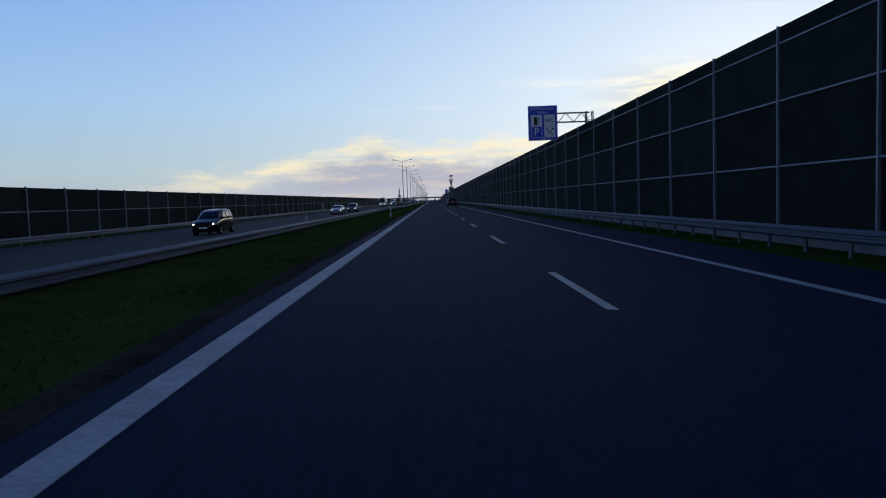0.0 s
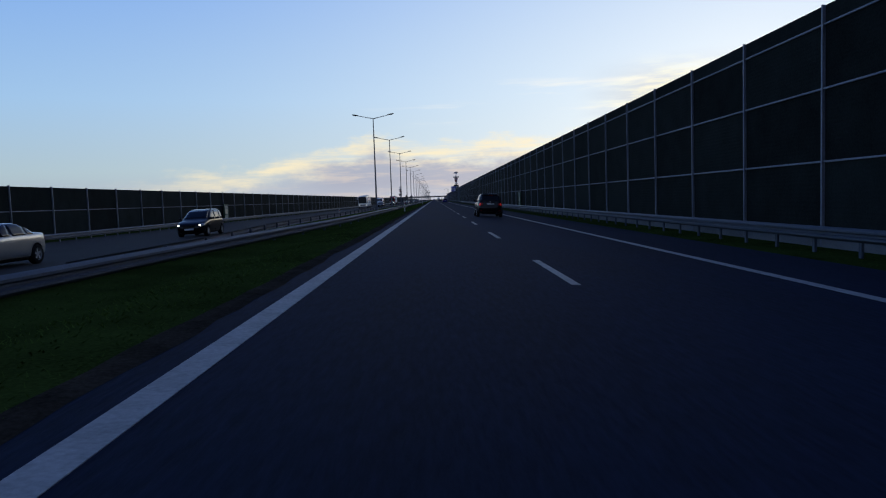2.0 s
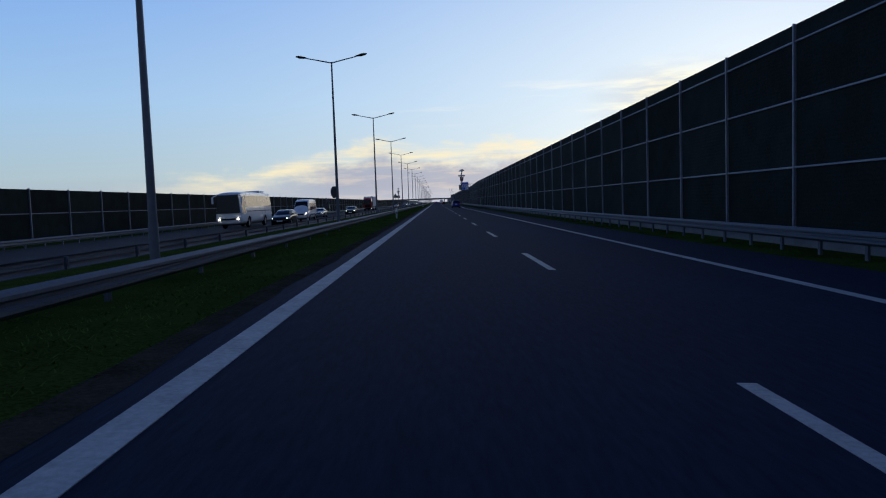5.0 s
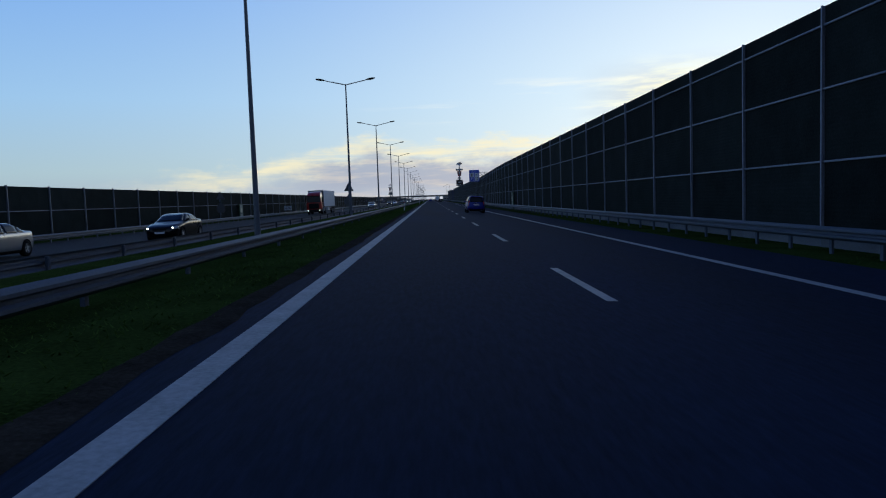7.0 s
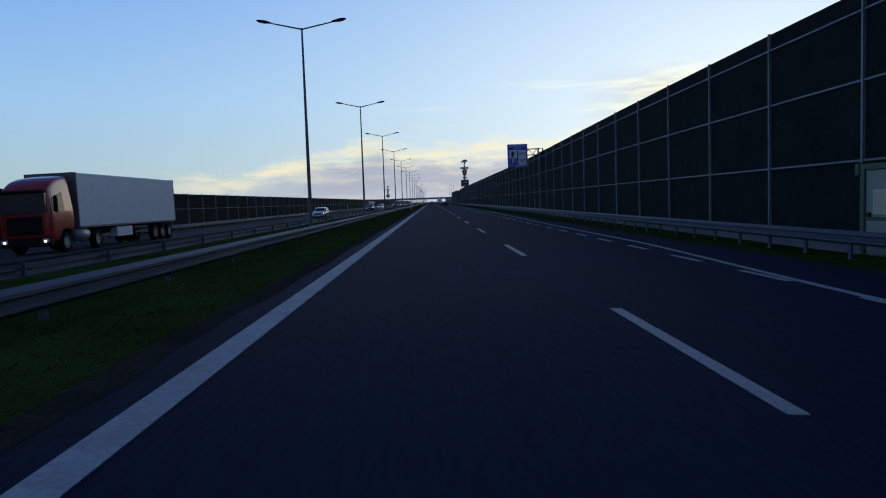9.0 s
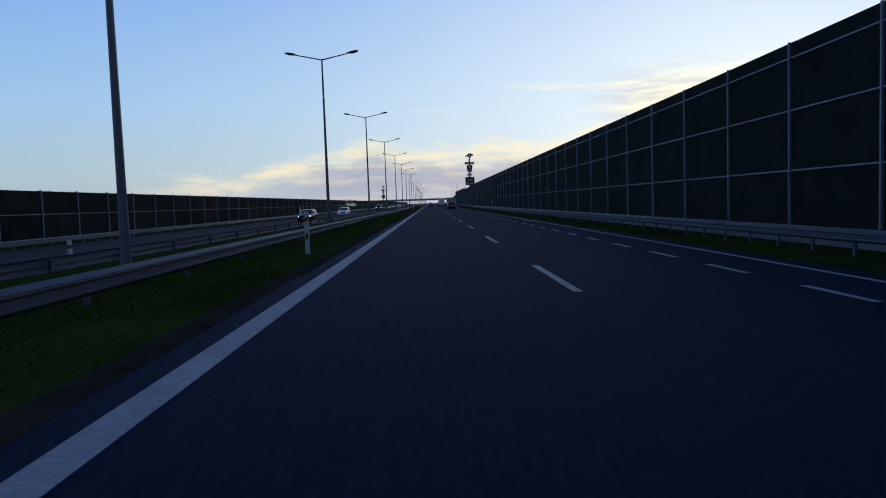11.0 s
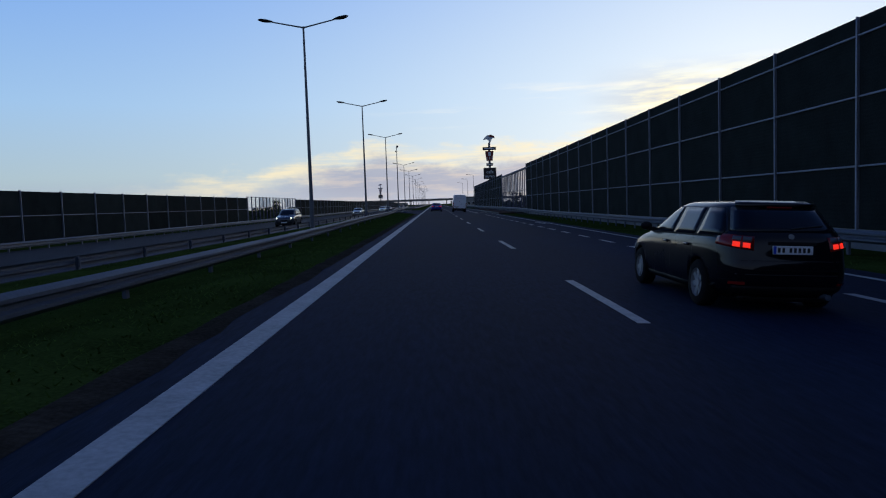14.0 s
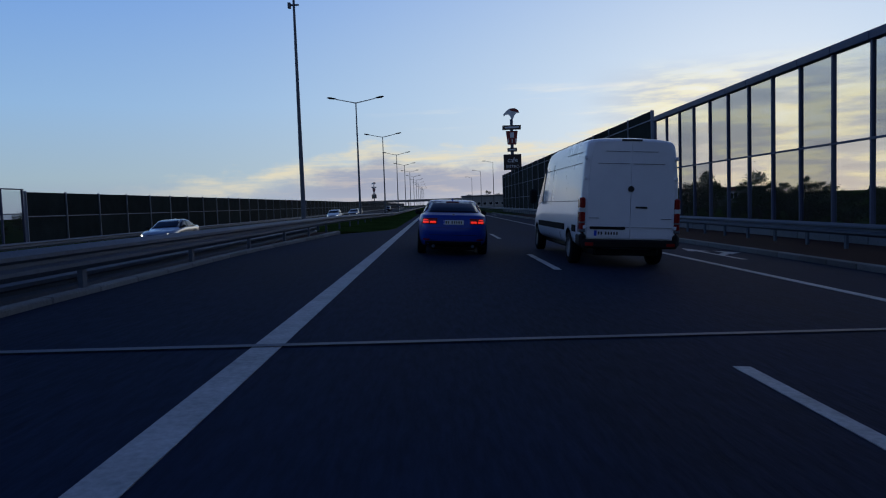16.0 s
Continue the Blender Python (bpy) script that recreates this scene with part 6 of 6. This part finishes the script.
# ---------------------------------------------------------------- trees
def tree(seed, h, bushy=False):
    """Trunk, limbs and a ragged crown of small leaves; a bushy one is leafy down to the ground."""
    r = random.Random(seed)
    root = thing("tree", "dark leafy shrub seen against the evening sky" if bushy else "dark leafy tree seen against the evening sky", "shrub" if bushy else "tree", "trees beyond the walls")
    bm = bmesh.new()
    trunk_h = h * (0.16 if bushy else 0.34)
    tube(bm, (0, 0, 0), (r.uniform(-.2, .2), r.uniform(-.2, .2), trunk_h), h * 0.026, h * 0.016, 8)
    clumps = []
    for i in range(16 if bushy else 13):
        a = i * 2.4 + r.uniform(-.5, .5)
        up = r.uniform(0.16, 0.86) if bushy else r.uniform(0.22, 0.92)
        out = (0.34 if bushy else 0.27) * math.sqrt(max(0.05, 1 - ((up - 0.45) / 0.58) ** 2)) * r.uniform(0.45, 1.15)
        q = Vector((math.cos(a) * h * out, math.sin(a) * h * out, h * up))
        tube(bm, (0, 0, trunk_h * r.uniform(0.5, 1.0)), q, h * 0.010, h * 0.003, 5)
        clumps.append((q, h * r.uniform(0.055, 0.12)))
        for j in range(2):                # side twigs that break the outline
            e = q + Vector((r.uniform(-1, 1), r.uniform(-1, 1), r.uniform(-0.2, 1.0))) * h * 0.11
            tube(bm, q, e, h * 0.004, h * 0.0015, 4)
            clumps.append((e, h * r.uniform(0.025, 0.05)))
    part("trunk", bm, BARK, root)
    verts, faces = [], []
    weight = [c[1] ** 2 for c in clumps]
    for c, size in r.choices(clumps, weight, k=3300):
        p = c + Vector((r.gauss(0, 1), r.gauss(0, 1), r.gauss(0, 0.8))) * size * 0.75
        if p.z < 0.03 * h:
            continue
        u = Vector((r.uniform(-1, 1), r.uniform(-1, 1), r.uniform(-.6, .6))).normalized() * h * r.uniform(0.012, 0.026)
        w = u.cross(Vector((r.uniform(-1, 1), r.uniform(-1, 1), r.uniform(-1, 1)))).normalized() * h * r.uniform(0.009, 0.018)
        n = len(verts)
        verts += [p - u, p + w, p + u, p - w]
        faces.append((n, n + 1, n + 2, n + 3))
    me = bpy.data.meshes.new("crown")
    me.from_pydata([tuple(v) for v in verts], [], faces)
    me.materials.append(LEAF)
    part("crown", me, None, root)
    return root


seeds = [tree(1, 9.0), tree(2, 7.0), tree(3, 5.5, True), tree(4, 8.0), tree(5, 6.0, True), tree(6, 7.5, True)]
TALL, LOW = [0, 1, 3], [2, 4, 5]
spots = [(30.0, 640.0, 0.5, 0), (34.0, 655.0, 0.55, 1), (23.0, 604.0, 0.4, 2), (38.0, 668.0, 0.5, 3), (24.0, 612.0, 0.42, 4), (25.0, 620.0, 0.42, 5)]
for i in range(70):                      # behind the right-hand glass
    spots.append((rng.uniform(26, 60), 592 + rng.uniform(0, 165), rng.uniform(0.34, 0.62), rng.choice(TALL + LOW)))
for i in range(64):                      # a thicket in front of them
    spots.append((rng.uniform(18, 27), 577 + i * 1.5 + rng.uniform(-1, 1), rng.uniform(0.24, 0.44), rng.choice(LOW)))
for i in range(26):                      # behind the left wall
    spots.append((rng.uniform(-120, -50), 560 + i * 14 + rng.uniform(-5, 5), rng.uniform(0.45, 0.8), rng.choice(TALL + LOW)))
for i in range(44):                      # low bushes behind the left-hand glass
    spots.append((rng.uniform(-44, -33), 577 + i * 2.3 + rng.uniform(-1, 1), rng.uniform(0.24, 0.42), rng.choice(LOW)))
for i in range(24):                      # far ahead
    spots.append((rng.uniform(24, 120), 880 + rng.uniform(0, 300), rng.uniform(0.7, 1.2), rng.choice(TALL)))
for x, y, k in ((-60, 262, 0.66), (-64, 270, 0.6), (-70, 420, 0.7), (-78, 520, 0.8), (-58, 230, 0.55)):
    spots.append((x, y, k, rng.choice(TALL)))
for i, (x, y, k, kind) in enumerate(spots):
    m = pose(x, y, -0.97, 0, 0, rng.uniform(0, 360)) @ Matrix.Diagonal((k, k, k * rng.uniform(0.85, 1.1), 1))
    if i < 6:
        seeds[kind].matrix_world = m
    else:
        c = copy_thing(seeds[kind], pose(0, 0, 0))
        c.matrix_basis = m

# ---------------------------------------------------------------- grass
def grass_blades():
    """Thin short blades; thickest beside the lane."""
    r = np.random.RandomState(3)
    n = 230000
    y = r.uniform(0, 563, n)
    pick = r.rand(n)
    x = np.where(pick < 0.66, r.uniform(-4.6, -2.02, n), np.where(pick < 0.84, r.uniform(-8.3, -4.6, n),
                 r.uniform(0, 1, n) * (np.where(y < 330, 9.5, 10.6) - XE - 0.08) + XE + 0.08))
    z = np.array([median_z(float(a), float(b)) if a < 0 else road_z(XE) - 0.02 - 0.02 * (float(a) - XE) for a, b in zip(x, y)])
    a = r.uniform(0, 2 * math.pi, n)
    clump = 0.5 + 0.5 * np.sin(x * 3.1 + np.sin(y * 0.9) * 2.0) * np.sin(y * 1.7 + x)
    h = r.uniform(0.012, 0.026, n) + 0.022 * clump * r.rand(n)
    h[(y > 555) & (x > -4.4)] = 0.004      # trodden down where the paving begins
    w = 0.011
    lean = r.uniform(-0.075, 0.075, (n, 2))
    v = np.empty((n, 3, 3))
    v[:, 0] = np.stack([x - np.cos(a) * w, y - np.sin(a) * w, z - 0.01], 1)
    v[:, 1] = np.stack([x + np.cos(a) * w, y + np.sin(a) * w, z - 0.01], 1)
    v[:, 2] = np.stack([x + lean[:, 0], y + lean[:, 1], z + h], 1)
    me = bpy.data.meshes.new("grass")
    me.from_pydata(v.reshape(-1, 3).tolist(), [], np.arange(3 * n).reshape(-1, 3).tolist())
    me.materials.append(BLADE)
    return tagged(new("grass", me), "short green grass on the median and verges", "grass", kind="stuff")


grass_blades()
